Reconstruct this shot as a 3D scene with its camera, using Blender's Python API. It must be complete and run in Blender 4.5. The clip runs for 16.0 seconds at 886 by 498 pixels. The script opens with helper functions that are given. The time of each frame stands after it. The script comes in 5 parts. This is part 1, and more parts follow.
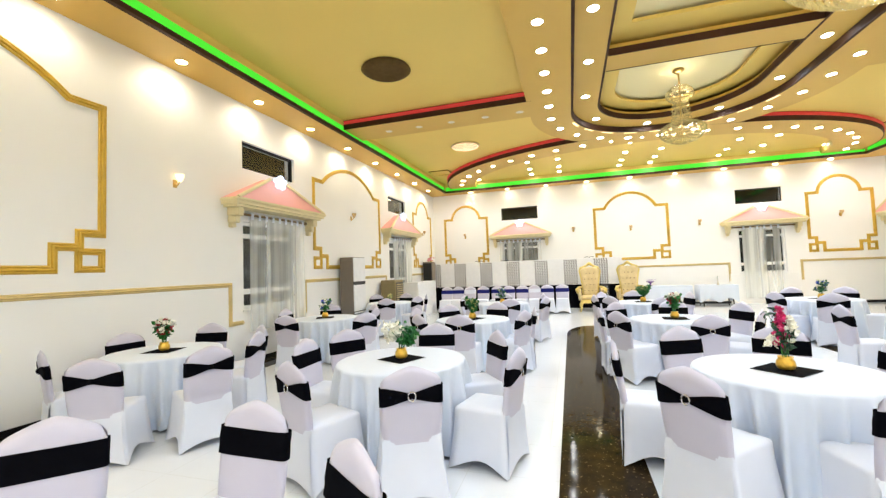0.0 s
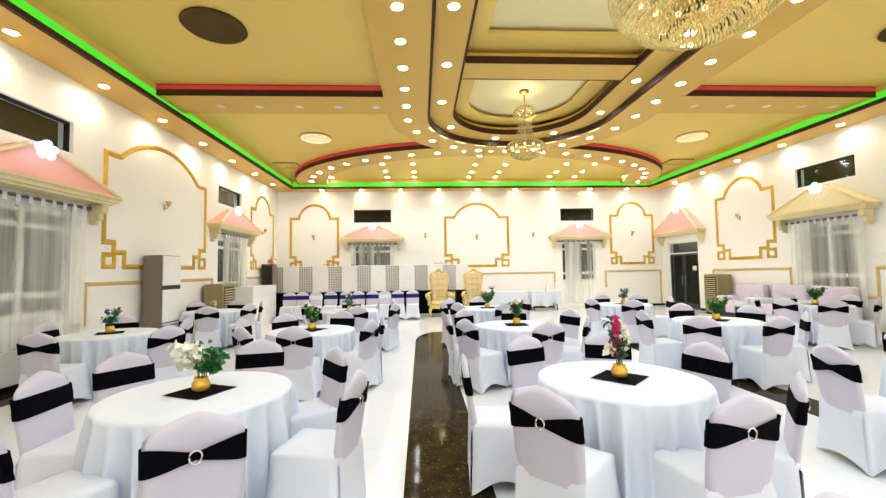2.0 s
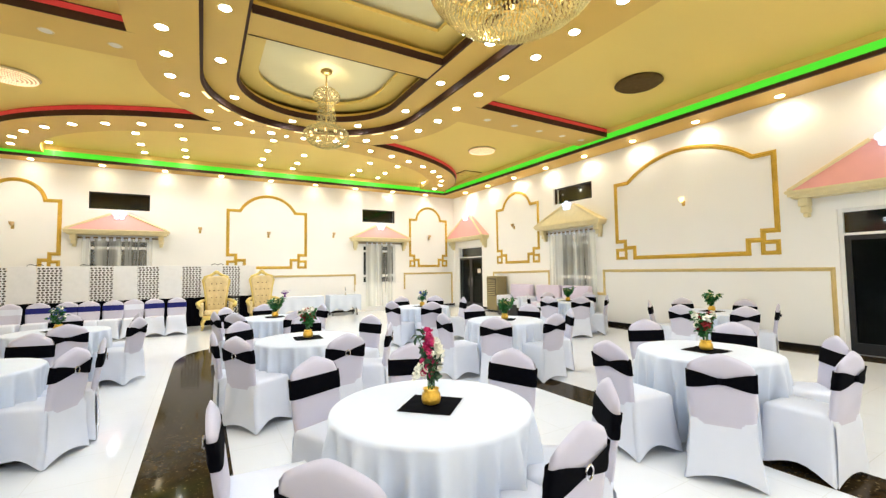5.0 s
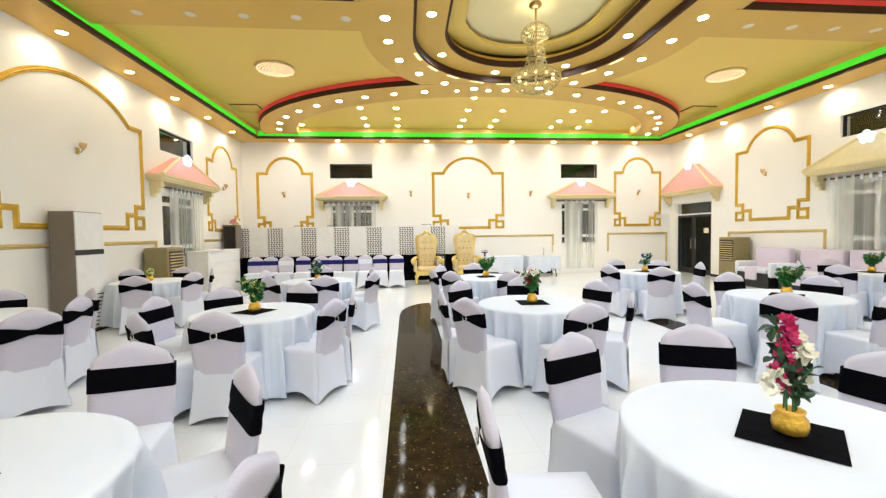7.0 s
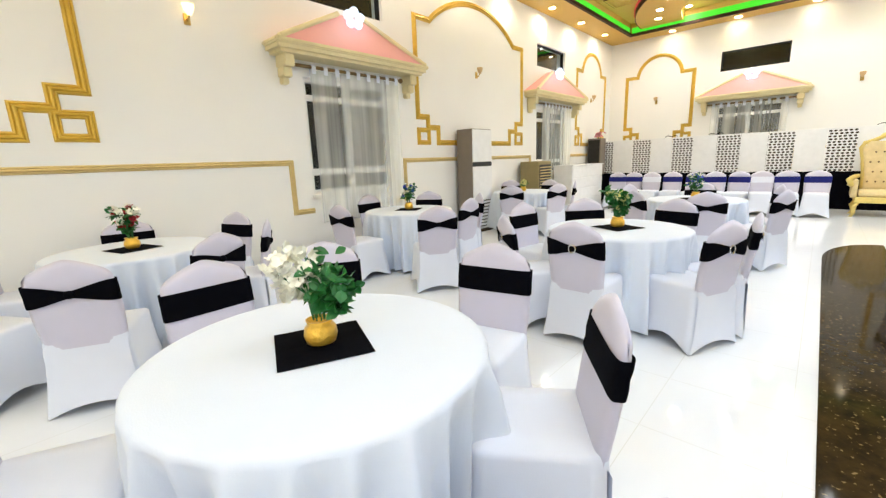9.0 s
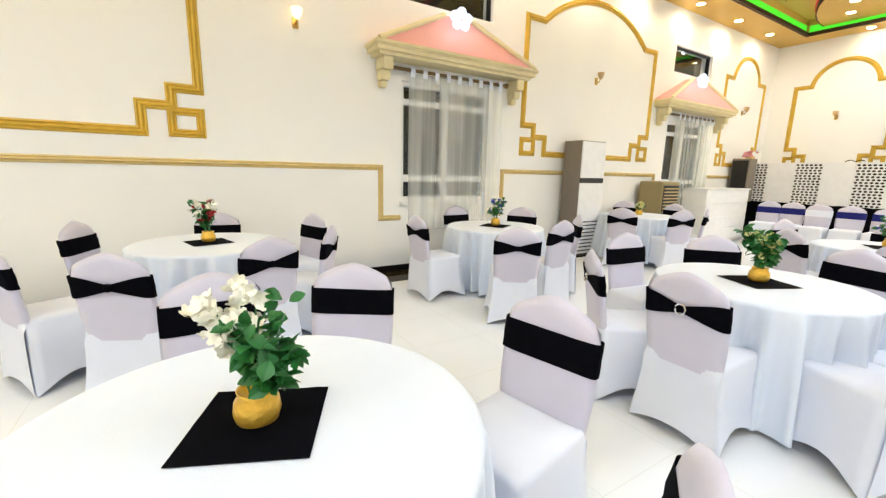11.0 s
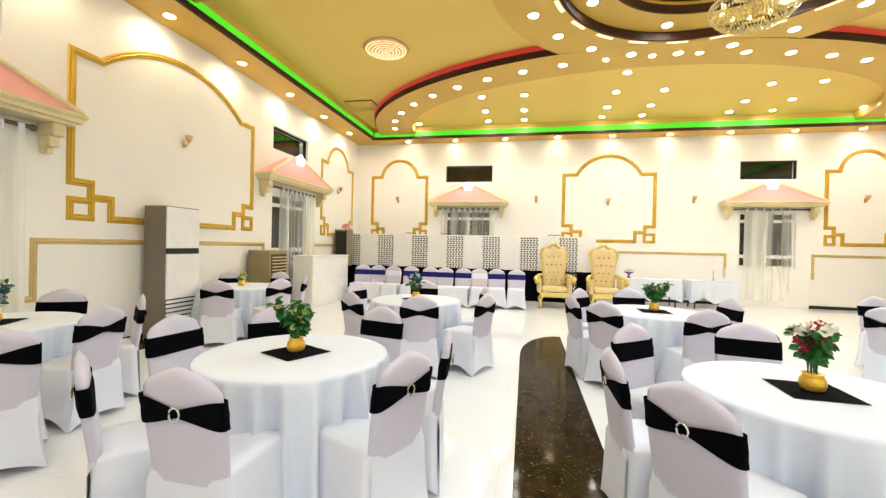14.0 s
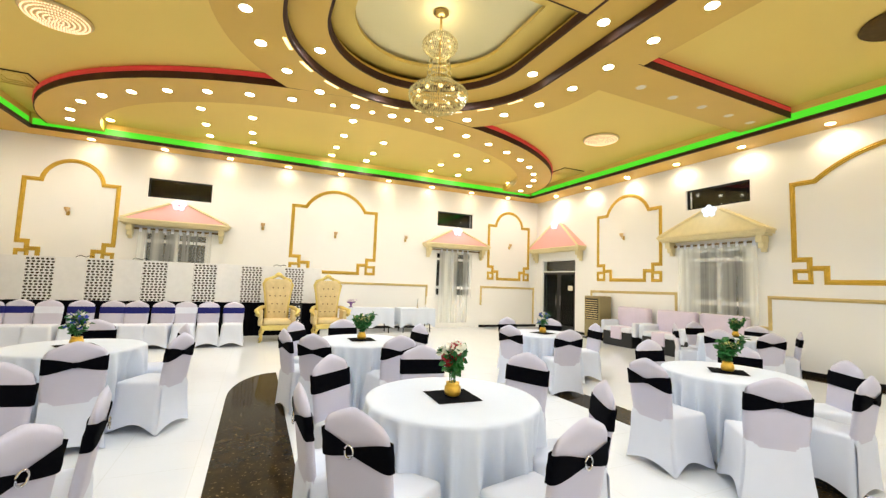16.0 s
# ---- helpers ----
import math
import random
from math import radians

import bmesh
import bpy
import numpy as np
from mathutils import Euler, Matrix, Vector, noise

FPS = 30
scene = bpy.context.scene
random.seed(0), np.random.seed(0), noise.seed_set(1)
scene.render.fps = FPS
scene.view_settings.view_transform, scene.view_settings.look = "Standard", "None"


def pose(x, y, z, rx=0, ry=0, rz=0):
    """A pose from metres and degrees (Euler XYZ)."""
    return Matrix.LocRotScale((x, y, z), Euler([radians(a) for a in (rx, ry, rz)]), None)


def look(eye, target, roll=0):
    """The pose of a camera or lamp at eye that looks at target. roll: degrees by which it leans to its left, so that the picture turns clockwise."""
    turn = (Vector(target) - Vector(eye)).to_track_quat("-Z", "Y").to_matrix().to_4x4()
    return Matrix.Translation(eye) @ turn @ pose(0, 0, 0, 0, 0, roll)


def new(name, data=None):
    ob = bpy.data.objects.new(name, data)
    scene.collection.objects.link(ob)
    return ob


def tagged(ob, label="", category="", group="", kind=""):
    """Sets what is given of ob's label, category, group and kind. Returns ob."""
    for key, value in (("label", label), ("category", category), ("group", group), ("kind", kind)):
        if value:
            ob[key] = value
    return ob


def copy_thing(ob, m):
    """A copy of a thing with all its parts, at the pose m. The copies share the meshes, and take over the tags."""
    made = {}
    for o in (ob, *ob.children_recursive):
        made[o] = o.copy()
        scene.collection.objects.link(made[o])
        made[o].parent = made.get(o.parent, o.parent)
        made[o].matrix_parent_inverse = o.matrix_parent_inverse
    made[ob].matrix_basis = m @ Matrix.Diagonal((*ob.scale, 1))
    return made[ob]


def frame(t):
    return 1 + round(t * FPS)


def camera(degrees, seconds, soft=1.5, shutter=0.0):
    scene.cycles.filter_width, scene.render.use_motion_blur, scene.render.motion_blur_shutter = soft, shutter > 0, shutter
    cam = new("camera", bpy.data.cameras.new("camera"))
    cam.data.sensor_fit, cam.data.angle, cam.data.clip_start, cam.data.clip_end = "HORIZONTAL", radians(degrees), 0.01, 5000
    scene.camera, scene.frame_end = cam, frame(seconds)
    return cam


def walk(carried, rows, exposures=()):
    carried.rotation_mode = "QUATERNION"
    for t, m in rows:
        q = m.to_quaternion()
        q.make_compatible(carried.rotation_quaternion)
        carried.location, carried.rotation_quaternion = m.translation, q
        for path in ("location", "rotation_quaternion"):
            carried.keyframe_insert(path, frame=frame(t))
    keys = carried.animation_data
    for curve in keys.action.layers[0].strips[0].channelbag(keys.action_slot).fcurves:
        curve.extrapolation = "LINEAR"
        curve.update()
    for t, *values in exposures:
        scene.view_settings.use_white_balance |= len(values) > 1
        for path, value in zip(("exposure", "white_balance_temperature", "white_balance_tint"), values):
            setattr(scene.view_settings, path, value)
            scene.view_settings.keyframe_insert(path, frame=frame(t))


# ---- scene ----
cam = camera(94.6, 16.0, soft=1.35)
PATH = [
    (0, (0.256, 1.597, 1.595), (-0.336, 3.505, 1.696), -2.1),
    (0.5, (0.339, 1.75, 1.601), (0.001, 3.718, 1.71), -2.0),
    (1, (0.366, 1.868, 1.586), (0.247, 3.863, 1.649), -1.4),
    (1.5, (0.301, 2.044, 1.596), (0.352, 4.042, 1.671), -0.7),
    (2, (0.245, 2.196, 1.593), (0.353, 4.19, 1.698), -0.9),
    (2.5, (0.282, 2.399, 1.58), (0.452, 4.388, 1.701), -1.1),
    (3, (0.374, 2.569, 1.581), (0.695, 4.539, 1.707), -1.0),
    (3.5, (0.438, 2.67, 1.564), (1.057, 4.569, 1.657), -1.0),
    (3.7, (0.439, 2.724, 1.559), (1.197, 4.574, 1.641), -0.5),
    (5.8, (0.557, 3.307, 1.603), (1.585, 5.018, 1.715), -0.9),
    (6, (0.524, 3.406, 1.607), (1.427, 5.187, 1.722), -0.5),
    (6.5, (0.385, 3.64, 1.609), (0.935, 5.562, 1.673), 0.0),
    (7, (0.273, 3.822, 1.559), (0.446, 5.813, 1.483), -0.8),
    (7.5, (0.278, 4.042, 1.474), (0.07, 6.019, 1.249), -2.0),
    (8, (0.227, 4.224, 1.436), (-0.372, 6.106, 1.118), -2.0),
    (8.5, (0.139, 4.373, 1.44), (-0.796, 6.102, 1.067), -1.7),
    (9, (-0.035, 4.5, 1.405), (-1.36, 5.938, 0.987), -2.1),
    (9.2, (-0.094, 4.523, 1.393), (-1.576, 5.795, 0.967), -2.3),
    (11.3, (-0.234, 5.176, 1.441), (-1.898, 6.22, 1.066), 1.4),
    (11.5, (-0.215, 5.212, 1.443), (-1.808, 6.368, 1.087), -0.1),
    (12, (-0.195, 5.393, 1.437), (-1.673, 6.7, 1.112), 1.0),
    (12.5, (-0.111, 5.575, 1.413), (-1.369, 7.11, 1.169), 0.9),
    (13, (-0.041, 5.676, 1.432), (-1.041, 7.401, 1.281), 1.5),
    (13.5, (0.039, 5.732, 1.458), (-0.669, 7.601, 1.377), 1.6),
    (14, (0.144, 5.775, 1.496), (-0.252, 7.735, 1.482), 1.3),
    (14.5, (0.254, 5.798, 1.515), (0.171, 7.796, 1.557), 1.1),
    (15, (0.281, 5.793, 1.535), (0.482, 7.781, 1.615), 1.1),
    (15.5, (0.318, 5.755, 1.549), (0.827, 7.685, 1.662), 1.6),
    (16, (0.349, 5.654, 1.559), (1.171, 7.47, 1.724), 2.1),
]
walk(cam, [(t, look(eye, target, roll)) for t, eye, target, roll in PATH],
     exposures=[(0, 0.09, 5950, 10), (1.5, 0.06, 6150, 10), (3, 0.01, 6250, 10), (6, 0.0, 6100, 10), (7, -0.06, 6100, 10), (8, 0.02, 6000, 10), (9, 0.13, 6000, 10),
                (11.5, 0.24, 6250, 10), (12.5, 0.22, 6550, 10), (14, 0.04, 6550, 10), (16, -0.07, 6400, 10)])

# ---------------------------------------------------------------- world and light
XL, XR, YB, YF = -5.482, 10.39, 18.825, -5.0      # inner faces of the walls
ZS, ZB, ZR, ZT = 4.85, 5.0, 5.13, 5.22            # soffit, beams, inner ring, tray
CX, CY = 2.55, 11.1                               # axis and far centre of the oval
CY0 = 2.7                                         # near centre of the oval

world = bpy.data.worlds.new("night")
scene.world = world
world.use_nodes = True
world.node_tree.nodes["Background"].inputs[0].default_value = (0.02, 0.025, 0.035, 1)
world.node_tree.nodes["Background"].inputs[1].default_value = 0.3
SPOT, BEAM, WARM = 95.0, 18.0, (0.84, 0.92, 1.0)

# ---------------------------------------------------------------- materials


def mat(name, color, rough=0.5, metal=0.0, vary=0.06, scale=8.0, bump=0.0, bump_scale=60.0, sheen=0.0, coat=0.0, spec=0.5, objrand=0.0):
    m = bpy.data.materials.new(name)
    m.use_nodes = True
    nt = m.node_tree
    b = nt.nodes["Principled BSDF"]
    b.inputs["Roughness"].default_value = rough
    b.inputs["Metallic"].default_value = metal
    b.inputs["Sheen Weight"].default_value = sheen
    b.inputs["Coat Weight"].default_value = coat
    b.inputs["Specular IOR Level"].default_value = spec
    tc = nt.nodes.new("ShaderNodeTexCoord")
    n1 = nt.nodes.new("ShaderNodeTexNoise")
    n1.inputs["Scale"].default_value = scale
    n1.inputs["Detail"].default_value = 4
    n2 = nt.nodes.new("ShaderNodeTexNoise")
    n2.inputs["Scale"].default_value = scale * 0.13
    nt.links.new(tc.outputs["Object"], n1.inputs["Vector"])
    nt.links.new(tc.outputs["Object"], n2.inputs["Vector"])
    add = nt.nodes.new("ShaderNodeMath")
    add.operation = "ADD"
    nt.links.new(n1.outputs[0], add.inputs[0])
    nt.links.new(n2.outputs[0], add.inputs[1])
    last = add.outputs[0]
    if objrand:
        info = nt.nodes.new("ShaderNodeObjectInfo")
        mul = nt.nodes.new("ShaderNodeMath")
        mul.operation = "MULTIPLY_ADD"
        mul.inputs[1].default_value = objrand
        nt.links.new(info.outputs["Random"], mul.inputs[0])
        nt.links.new(last, mul.inputs[2])
        last = mul.outputs[0]
    mr = nt.nodes.new("ShaderNodeMapRange")
    mr.inputs[1].default_value = 0.6
    mr.inputs[2].default_value = 1.4
    nt.links.new(last, mr.inputs[0])
    mix = nt.nodes.new("ShaderNodeMix")
    mix.data_type = "RGBA"
    mix.inputs[6].default_value = (*[c * (1 - vary) for c in color], 1)
    mix.inputs[7].default_value = (*[min(1, c * (1 + vary)) for c in color], 1)
    nt.links.new(mr.outputs[0], mix.inputs[0])
    nt.links.new(mix.outputs[2], b.inputs["Base Color"])
    if bump:
        n3 = nt.nodes.new("ShaderNodeTexNoise")
        n3.inputs["Scale"].default_value = bump_scale
        n3.inputs["Detail"].default_value = 3
        nt.links.new(tc.outputs["Object"], n3.inputs["Vector"])
        bp = nt.nodes.new("ShaderNodeBump")
        bp.inputs["Strength"].default_value = bump
        bp.inputs["Distance"].default_value = 0.01
        nt.links.new(n3.outputs[0], bp.inputs["Height"])
        nt.links.new(bp.outputs[0], b.inputs["Normal"])
    return m


def glow(name, color, strength):
    m = bpy.data.materials.new(name)
    m.use_nodes = True
    b = m.node_tree.nodes["Principled BSDF"]
    b.inputs["Base Color"].default_value = (*[0.3 * c for c in color], 1)
    b.inputs["Emission Color"].default_value = (*color, 1)
    b.inputs["Emission Strength"].default_value = strength
    return m


def glass(name, tint=(0.9, 0.95, 0.93), rough=0.02, ior=1.25):
    m = bpy.data.materials.new(name)
    m.use_nodes = True
    b = m.node_tree.nodes["Principled BSDF"]
    b.inputs["Base Color"].default_value = (*tint, 1)
    b.inputs["Transmission Weight"].default_value = 1.0
    b.inputs["Roughness"].default_value = rough
    b.inputs["IOR"].default_value = ior
    return m


def sheer(name, color, share):
    m = bpy.data.materials.new(name)
    m.use_nodes = True
    nt = m.node_tree
    out = nt.nodes["Material Output"]
    b = nt.nodes["Principled BSDF"]
    b.inputs["Base Color"].default_value = (*color, 1)
    b.inputs["Roughness"].default_value = 0.8
    tr = nt.nodes.new("ShaderNodeBsdfTransparent")
    tl = nt.nodes.new("ShaderNodeBsdfTranslucent")
    tl.inputs[0].default_value = (*color, 1)
    m1 = nt.nodes.new("ShaderNodeMixShader")
    m1.inputs[0].default_value = 0.4
    m2 = nt.nodes.new("ShaderNodeMixShader")
    tc = nt.nodes.new("ShaderNodeTexCoord")
    nz = nt.nodes.new("ShaderNodeTexNoise")
    nz.inputs["Scale"].default_value = 1
    nz.inputs["Detail"].default_value = 3
    mp = nt.nodes.new("ShaderNodeMapping")
    mp.inputs["Scale"].default_value = (6, 6, 0.15)
    mr = nt.nodes.new("ShaderNodeMapRange")
    mr.inputs[1].default_value = 0.35
    mr.inputs[2].default_value = 0.7
    mr.inputs[3].default_value = share - 0.2
    mr.inputs[4].default_value = share + 0.3
    nt.links.new(tc.outputs["Object"], mp.inputs["Vector"])
    nt.links.new(mp.outputs[0], nz.inputs["Vector"])
    nt.links.new(nz.outputs[0], mr.inputs[0])
    nt.links.new(mr.outputs[0], m2.inputs[0])
    nt.links.new(b.outputs[0], m1.inputs[1])
    nt.links.new(tl.outputs[0], m1.inputs[2])
    nt.links.new(tr.outputs[0], m2.inputs[1])
    nt.links.new(m1.outputs[0], m2.inputs[2])
    nt.links.new(m2.outputs[0], out.inputs[0])
    return m


def tile_floor():
    m = mat("polished_white_tile", (0.765, 0.79, 0.825), 0.09, vary=0.03, scale=2.5, spec=0.5)
    nt = m.node_tree
    b = nt.nodes["Principled BSDF"]
    tc = nt.nodes.new("ShaderNodeTexCoord")
    br = nt.nodes.new("ShaderNodeTexBrick")
    br.offset = 0.0
    br.inputs["Scale"].default_value = 1.0
    br.inputs["Brick Width"].default_value = 0.6
    br.inputs["Row Height"].default_value = 0.6
    br.inputs["Mortar Size"].default_value = 0.0022
    br.inputs["Mortar Smooth"].default_value = 0.3
    nt.links.new(tc.outputs["Object"], br.inputs["Vector"])
    old = b.inputs["Base Color"].links[0].from_socket
    mix = nt.nodes.new("ShaderNodeMix")
    mix.data_type = "RGBA"
    mix.inputs[7].default_value = (0.66, 0.67, 0.66, 1)
    nt.links.new(br.outputs["Fac"], mix.inputs[0])
    nt.links.new(old, mix.inputs[6])
    nt.links.new(mix.outputs[2], b.inputs["Base Color"])
    bp = nt.nodes.new("ShaderNodeBump")
    bp.invert = True
    bp.inputs["Strength"].default_value = 0.25
    bp.inputs["Distance"].default_value = 0.003
    nt.links.new(br.outputs["Fac"], bp.inputs["Height"])
    nt.links.new(bp.outputs[0], b.inputs["Normal"])
    return m


def dark_marble():
    m = bpy.data.materials.new("dark_marble")
    m.use_nodes = True
    nt = m.node_tree
    b = nt.nodes["Principled BSDF"]
    b.inputs["Roughness"].default_value = 0.075
    b.inputs["IOR"].default_value = 1.2
    b.inputs["Specular IOR Level"].default_value = 0.16
    tc = nt.nodes.new("ShaderNodeTexCoord")
    nz = nt.nodes.new("ShaderNodeTexNoise")
    nz.inputs["Scale"].default_value = 6
    nz.inputs["Detail"].default_value = 8
    nz.inputs["Roughness"].default_value = 0.7
    nt.links.new(tc.outputs["Object"], nz.inputs["Vector"])
    r1 = nt.nodes.new("ShaderNodeValToRGB")
    r1.color_ramp.elements[0].position = 0.35
    r1.color_ramp.elements[0].color = (0.014, 0.010, 0.006, 1)
    r1.color_ramp.elements[1].position = 0.75
    r1.color_ramp.elements[1].color = (0.050, 0.032, 0.012, 1)
    nt.links.new(nz.outputs[0], r1.inputs[0])
    n2 = nt.nodes.new("ShaderNodeTexNoise")
    n2.inputs["Scale"].default_value = 38
    n2.inputs["Detail"].default_value = 3
    nt.links.new(tc.outputs["Object"], n2.inputs["Vector"])
    r2 = nt.nodes.new("ShaderNodeMapRange")
    r2.inputs[1].default_value = 0.635
    r2.inputs[2].default_value = 0.70
    nt.links.new(n2.outputs[0], r2.inputs[0])
    mix = nt.nodes.new("ShaderNodeMix")
    mix.data_type = "RGBA"
    mix.inputs[7].default_value = (0.22, 0.155, 0.07, 1)
    nt.links.new(r2.outputs[0], mix.inputs[0])
    nt.links.new(r1.outputs[0], mix.inputs[6])
    nt.links.new(mix.outputs[2], b.inputs["Base Color"])
    return m


WALL = mat("white_wall_paint", (0.88, 0.87, 0.84), 0.55, vary=0.02, scale=1.2, bump=0.03, bump_scale=25)
TRAY = mat("cream_ceiling_paint", (0.80, 0.575, 0.13), 0.6, vary=0.03, scale=0.8)
PANELCREAM = mat("pale_coffer_paint", (0.82, 0.72, 0.38), 0.6, vary=0.03, scale=0.8)
SOFFIT = mat("beige_gold_soffit_paint", (0.66, 0.415, 0.07), 0.5, vary=0.04, scale=1.5)
BROWN = mat("dark_brown_trim_paint", (0.055, 0.023, 0.011), 0.6, vary=0.15, scale=6, spec=0.2)
GOLD = mat("gold_paint", (0.64, 0.415, 0.05), 0.4, metal=0.2, vary=0.18, scale=9, bump=0.1)
PALEGOLD = mat("pale_gold_paint", (0.68, 0.53, 0.23), 0.42, metal=0.1, vary=0.12, scale=9, bump=0.1)
CREAM = mat("cream_plaster", (0.76, 0.66, 0.38), 0.5, vary=0.08, scale=7, bump=0.1)
PINK = mat("pink_plaster", (0.82, 0.40, 0.37), 0.5, vary=0.06, scale=3)
FLOOR = tile_floor()
MARBLE = dark_marble()
SKIRT = mat("black_skirting_tile", (0.008, 0.007, 0.007), 0.15, vary=0.3, scale=12)
CLOTH = mat("white_tablecloth", (0.645, 0.70, 0.80), 0.85, vary=0.02, scale=6, bump=0.12, bump_scale=220, sheen=0.25)
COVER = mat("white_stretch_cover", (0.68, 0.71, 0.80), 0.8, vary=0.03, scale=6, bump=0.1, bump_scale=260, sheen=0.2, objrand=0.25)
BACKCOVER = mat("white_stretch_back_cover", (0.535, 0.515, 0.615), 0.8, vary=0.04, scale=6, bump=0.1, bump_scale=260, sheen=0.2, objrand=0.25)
BLACK = mat("black_satin", (0.0025, 0.0025, 0.004), 0.8, vary=0.3, scale=20, bump=0.05, bump_scale=180, spec=0.03)
BLUE = mat("navy_satin", (0.010, 0.012, 0.13), 0.6, vary=0.25, scale=20, bump=0.1, spec=0.2)
SILVER = mat("silver", (0.75, 0.75, 0.77), 0.2, metal=1.0)
DARK = mat("dark_metal", (0.03, 0.028, 0.026), 0.45, metal=0.6, vary=0.2)
BRONZE = mat("bronze", (0.20, 0.13, 0.06), 0.4, metal=0.8, vary=0.2)
FRAME = mat("white_window_frame", (0.80, 0.80, 0.78), 0.35)
GLASS = glass("window_glass", ior=1.45)
DOORGLASS = glass("dark_door_glass", (0.25, 0.30, 0.25), ior=1.2)
SHEER = sheer("sheer_curtain_cloth", (0.92, 0.93, 0.88), 0.34)
DENSE = sheer("gathered_curtain_cloth", (0.92, 0.93, 0.88), 0.66)
VASE = mat("gold_wrapped_pot", (0.75, 0.46, 0.06), 0.3, metal=0.55, vary=0.25, scale=22, bump=0.5, bump_scale=45)
LEAF = mat("green_leaf", (0.018, 0.135, 0.024), 0.45, vary=0.4, scale=18)
LEAF2 = mat("dark_leaf", (0.02, 0.06, 0.03), 0.45, vary=0.4, scale=18)
WHITEF = mat("white_petal", (0.90, 0.88, 0.76), 0.6, vary=0.08)
YELLOWF = mat("cream_yellow_petal", (0.72, 0.68, 0.28), 0.6, vary=0.2, scale=18)
REDF = mat("red_petal", (0.42, 0.015, 0.03), 0.55, vary=0.3, scale=18)
PINKF = mat("magenta_petal", (0.62, 0.03, 0.16), 0.55, vary=0.25, scale=18)
BLUEF = mat("blue_petal", (0.04, 0.07, 0.5), 0.55, vary=0.25, scale=18)
LILAC = mat("lilac_cloth", (0.66, 0.58, 0.70), 0.8, vary=0.06, scale=5, sheen=0.2)
THRONEGOLD = mat("pale_yellow_gold", (0.66, 0.51, 0.15), 0.4, metal=0.2, vary=0.15, scale=14, bump=0.2)
THRONE = mat("champagne_upholstery", (0.64, 0.50, 0.25), 0.6, vary=0.12, scale=14, bump=0.2)
ACSIDE = mat("taupe_panel", (0.20, 0.165, 0.13), 0.45, vary=0.06)
ACFRONT = mat("white_plastic", (0.82, 0.82, 0.82), 0.3)
TAN = mat("tan_plastic", (0.27, 0.215, 0.095), 0.5, vary=0.08)
BLACKP = mat("black_plastic", (0.012, 0.012, 0.012), 0.3)
GREYL = mat("grey_glass_lamp", (0.10, 0.06, 0.018), 0.8, spec=0.1, vary=0.2, scale=12)
LENS = glow("spot_lens", WARM, SPOT)
ENDLENS = glow("end_spot_lens", (0.95, 0.91, 0.81), SPOT * 0.95)
SOFTLENS = glow("soft_spot_lens", (1.0, 0.80, 0.48), SPOT * 0.85)
LENSOFF = mat("unlit_lens", (0.75, 0.68, 0.52), 0.3)
GREENGLOW = glow("green_cove_glow", (0.09, 0.80, 0.025), 0.85)
REDLED = glow("red_led", (1.0, 0.06, 0.05), 0.32)
COLDLAMP = glow("cold_lamp", (0.80, 0.88, 1.0), 1.15)
WARMLAMP = glow("warm_lamp", (1.0, 0.70, 0.32), 2.6)
CRYSTALGLOW = glow("lit_crystal", (1.0, 0.70, 0.40), 1.3)
# emission that stands for reflections on the ring's edge, no lamp
GLINTGLOW = glow("ring_glint_glow", (1.0, 0.80, 0.38), 2.0)
BRASS = mat("brass", (0.55, 0.38, 0.12), 0.3, metal=1.0, vary=0.1)

# ---------------------------------------------------------------- mesh helpers


def part(name, bm, material, parent=None, label="", smooth=False):
    me = bpy.data.meshes.new(name)
    bmesh.ops.recalc_face_normals(bm, faces=bm.faces)
    bm.to_mesh(me)
    bm.free()
    me.materials.append(material)
    if smooth:
        me.polygons.foreach_set("use_smooth", [True] * len(me.polygons))
    ob = new(name, me)
    if parent:
        ob.parent = parent
    if label:
        ob["label"] = label
    return ob


def structure(name, bm, material, label="", category="", smooth=False):
    return tagged(part(name, bm, material, None, "", smooth), label, category, kind="structure")


def thing(name, label, category, group="", m=None):
    ob = new(name)
    ob.empty_display_size = 0.1
    if m is not None:
        ob.matrix_basis = m
    return tagged(ob, label, category, group)


def box(bm, x0, y0, z0, x1, y1, z1):
    v = [bm.verts.new((x, y, z)) for x in (x0, x1) for y in (y0, y1) for z in (z0, z1)]
    for f in ((0, 1, 3, 2), (4, 6, 7, 5), (0, 4, 5, 1), (2, 3, 7, 6), (0, 2, 6, 4), (1, 5, 7, 3)):
        bm.faces.new([v[i] for i in f])


def rbox(x0, y0, z0, x1, y1, z1, r=0.01, seg=2):
    bm = bmesh.new()
    box(bm, x0, y0, z0, x1, y1, z1)
    bmesh.ops.bevel(bm, geom=bm.edges[:], offset=r, segments=seg, affect="EDGES", profile=0.5)
    return bm


def boxes(*args):
    bm = bmesh.new()
    for a in args:
        box(bm, *a)
    return bm


def lathe(profile, n=24, wobble=None, bm=None, at=(0, 0, 0)):
    bm = bm or bmesh.new()
    rings = []
    for r, z in profile:
        rings.append([bm.verts.new((at[0] + r * math.cos(2 * math.pi * i / n), at[1] + r * math.sin(2 * math.pi * i / n), at[2] + z)) for i in range(n)])
    for a, b in zip(rings, rings[1:]):
        for i in range(n):
            bm.faces.new((a[i], a[(i + 1) % n], b[(i + 1) % n], b[i]))
    if profile[0][0] > 1e-4:
        bm.faces.new(rings[0][::-1])
    if profile[-1][0] > 1e-4:
        bm.faces.new(rings[-1])
    return bm


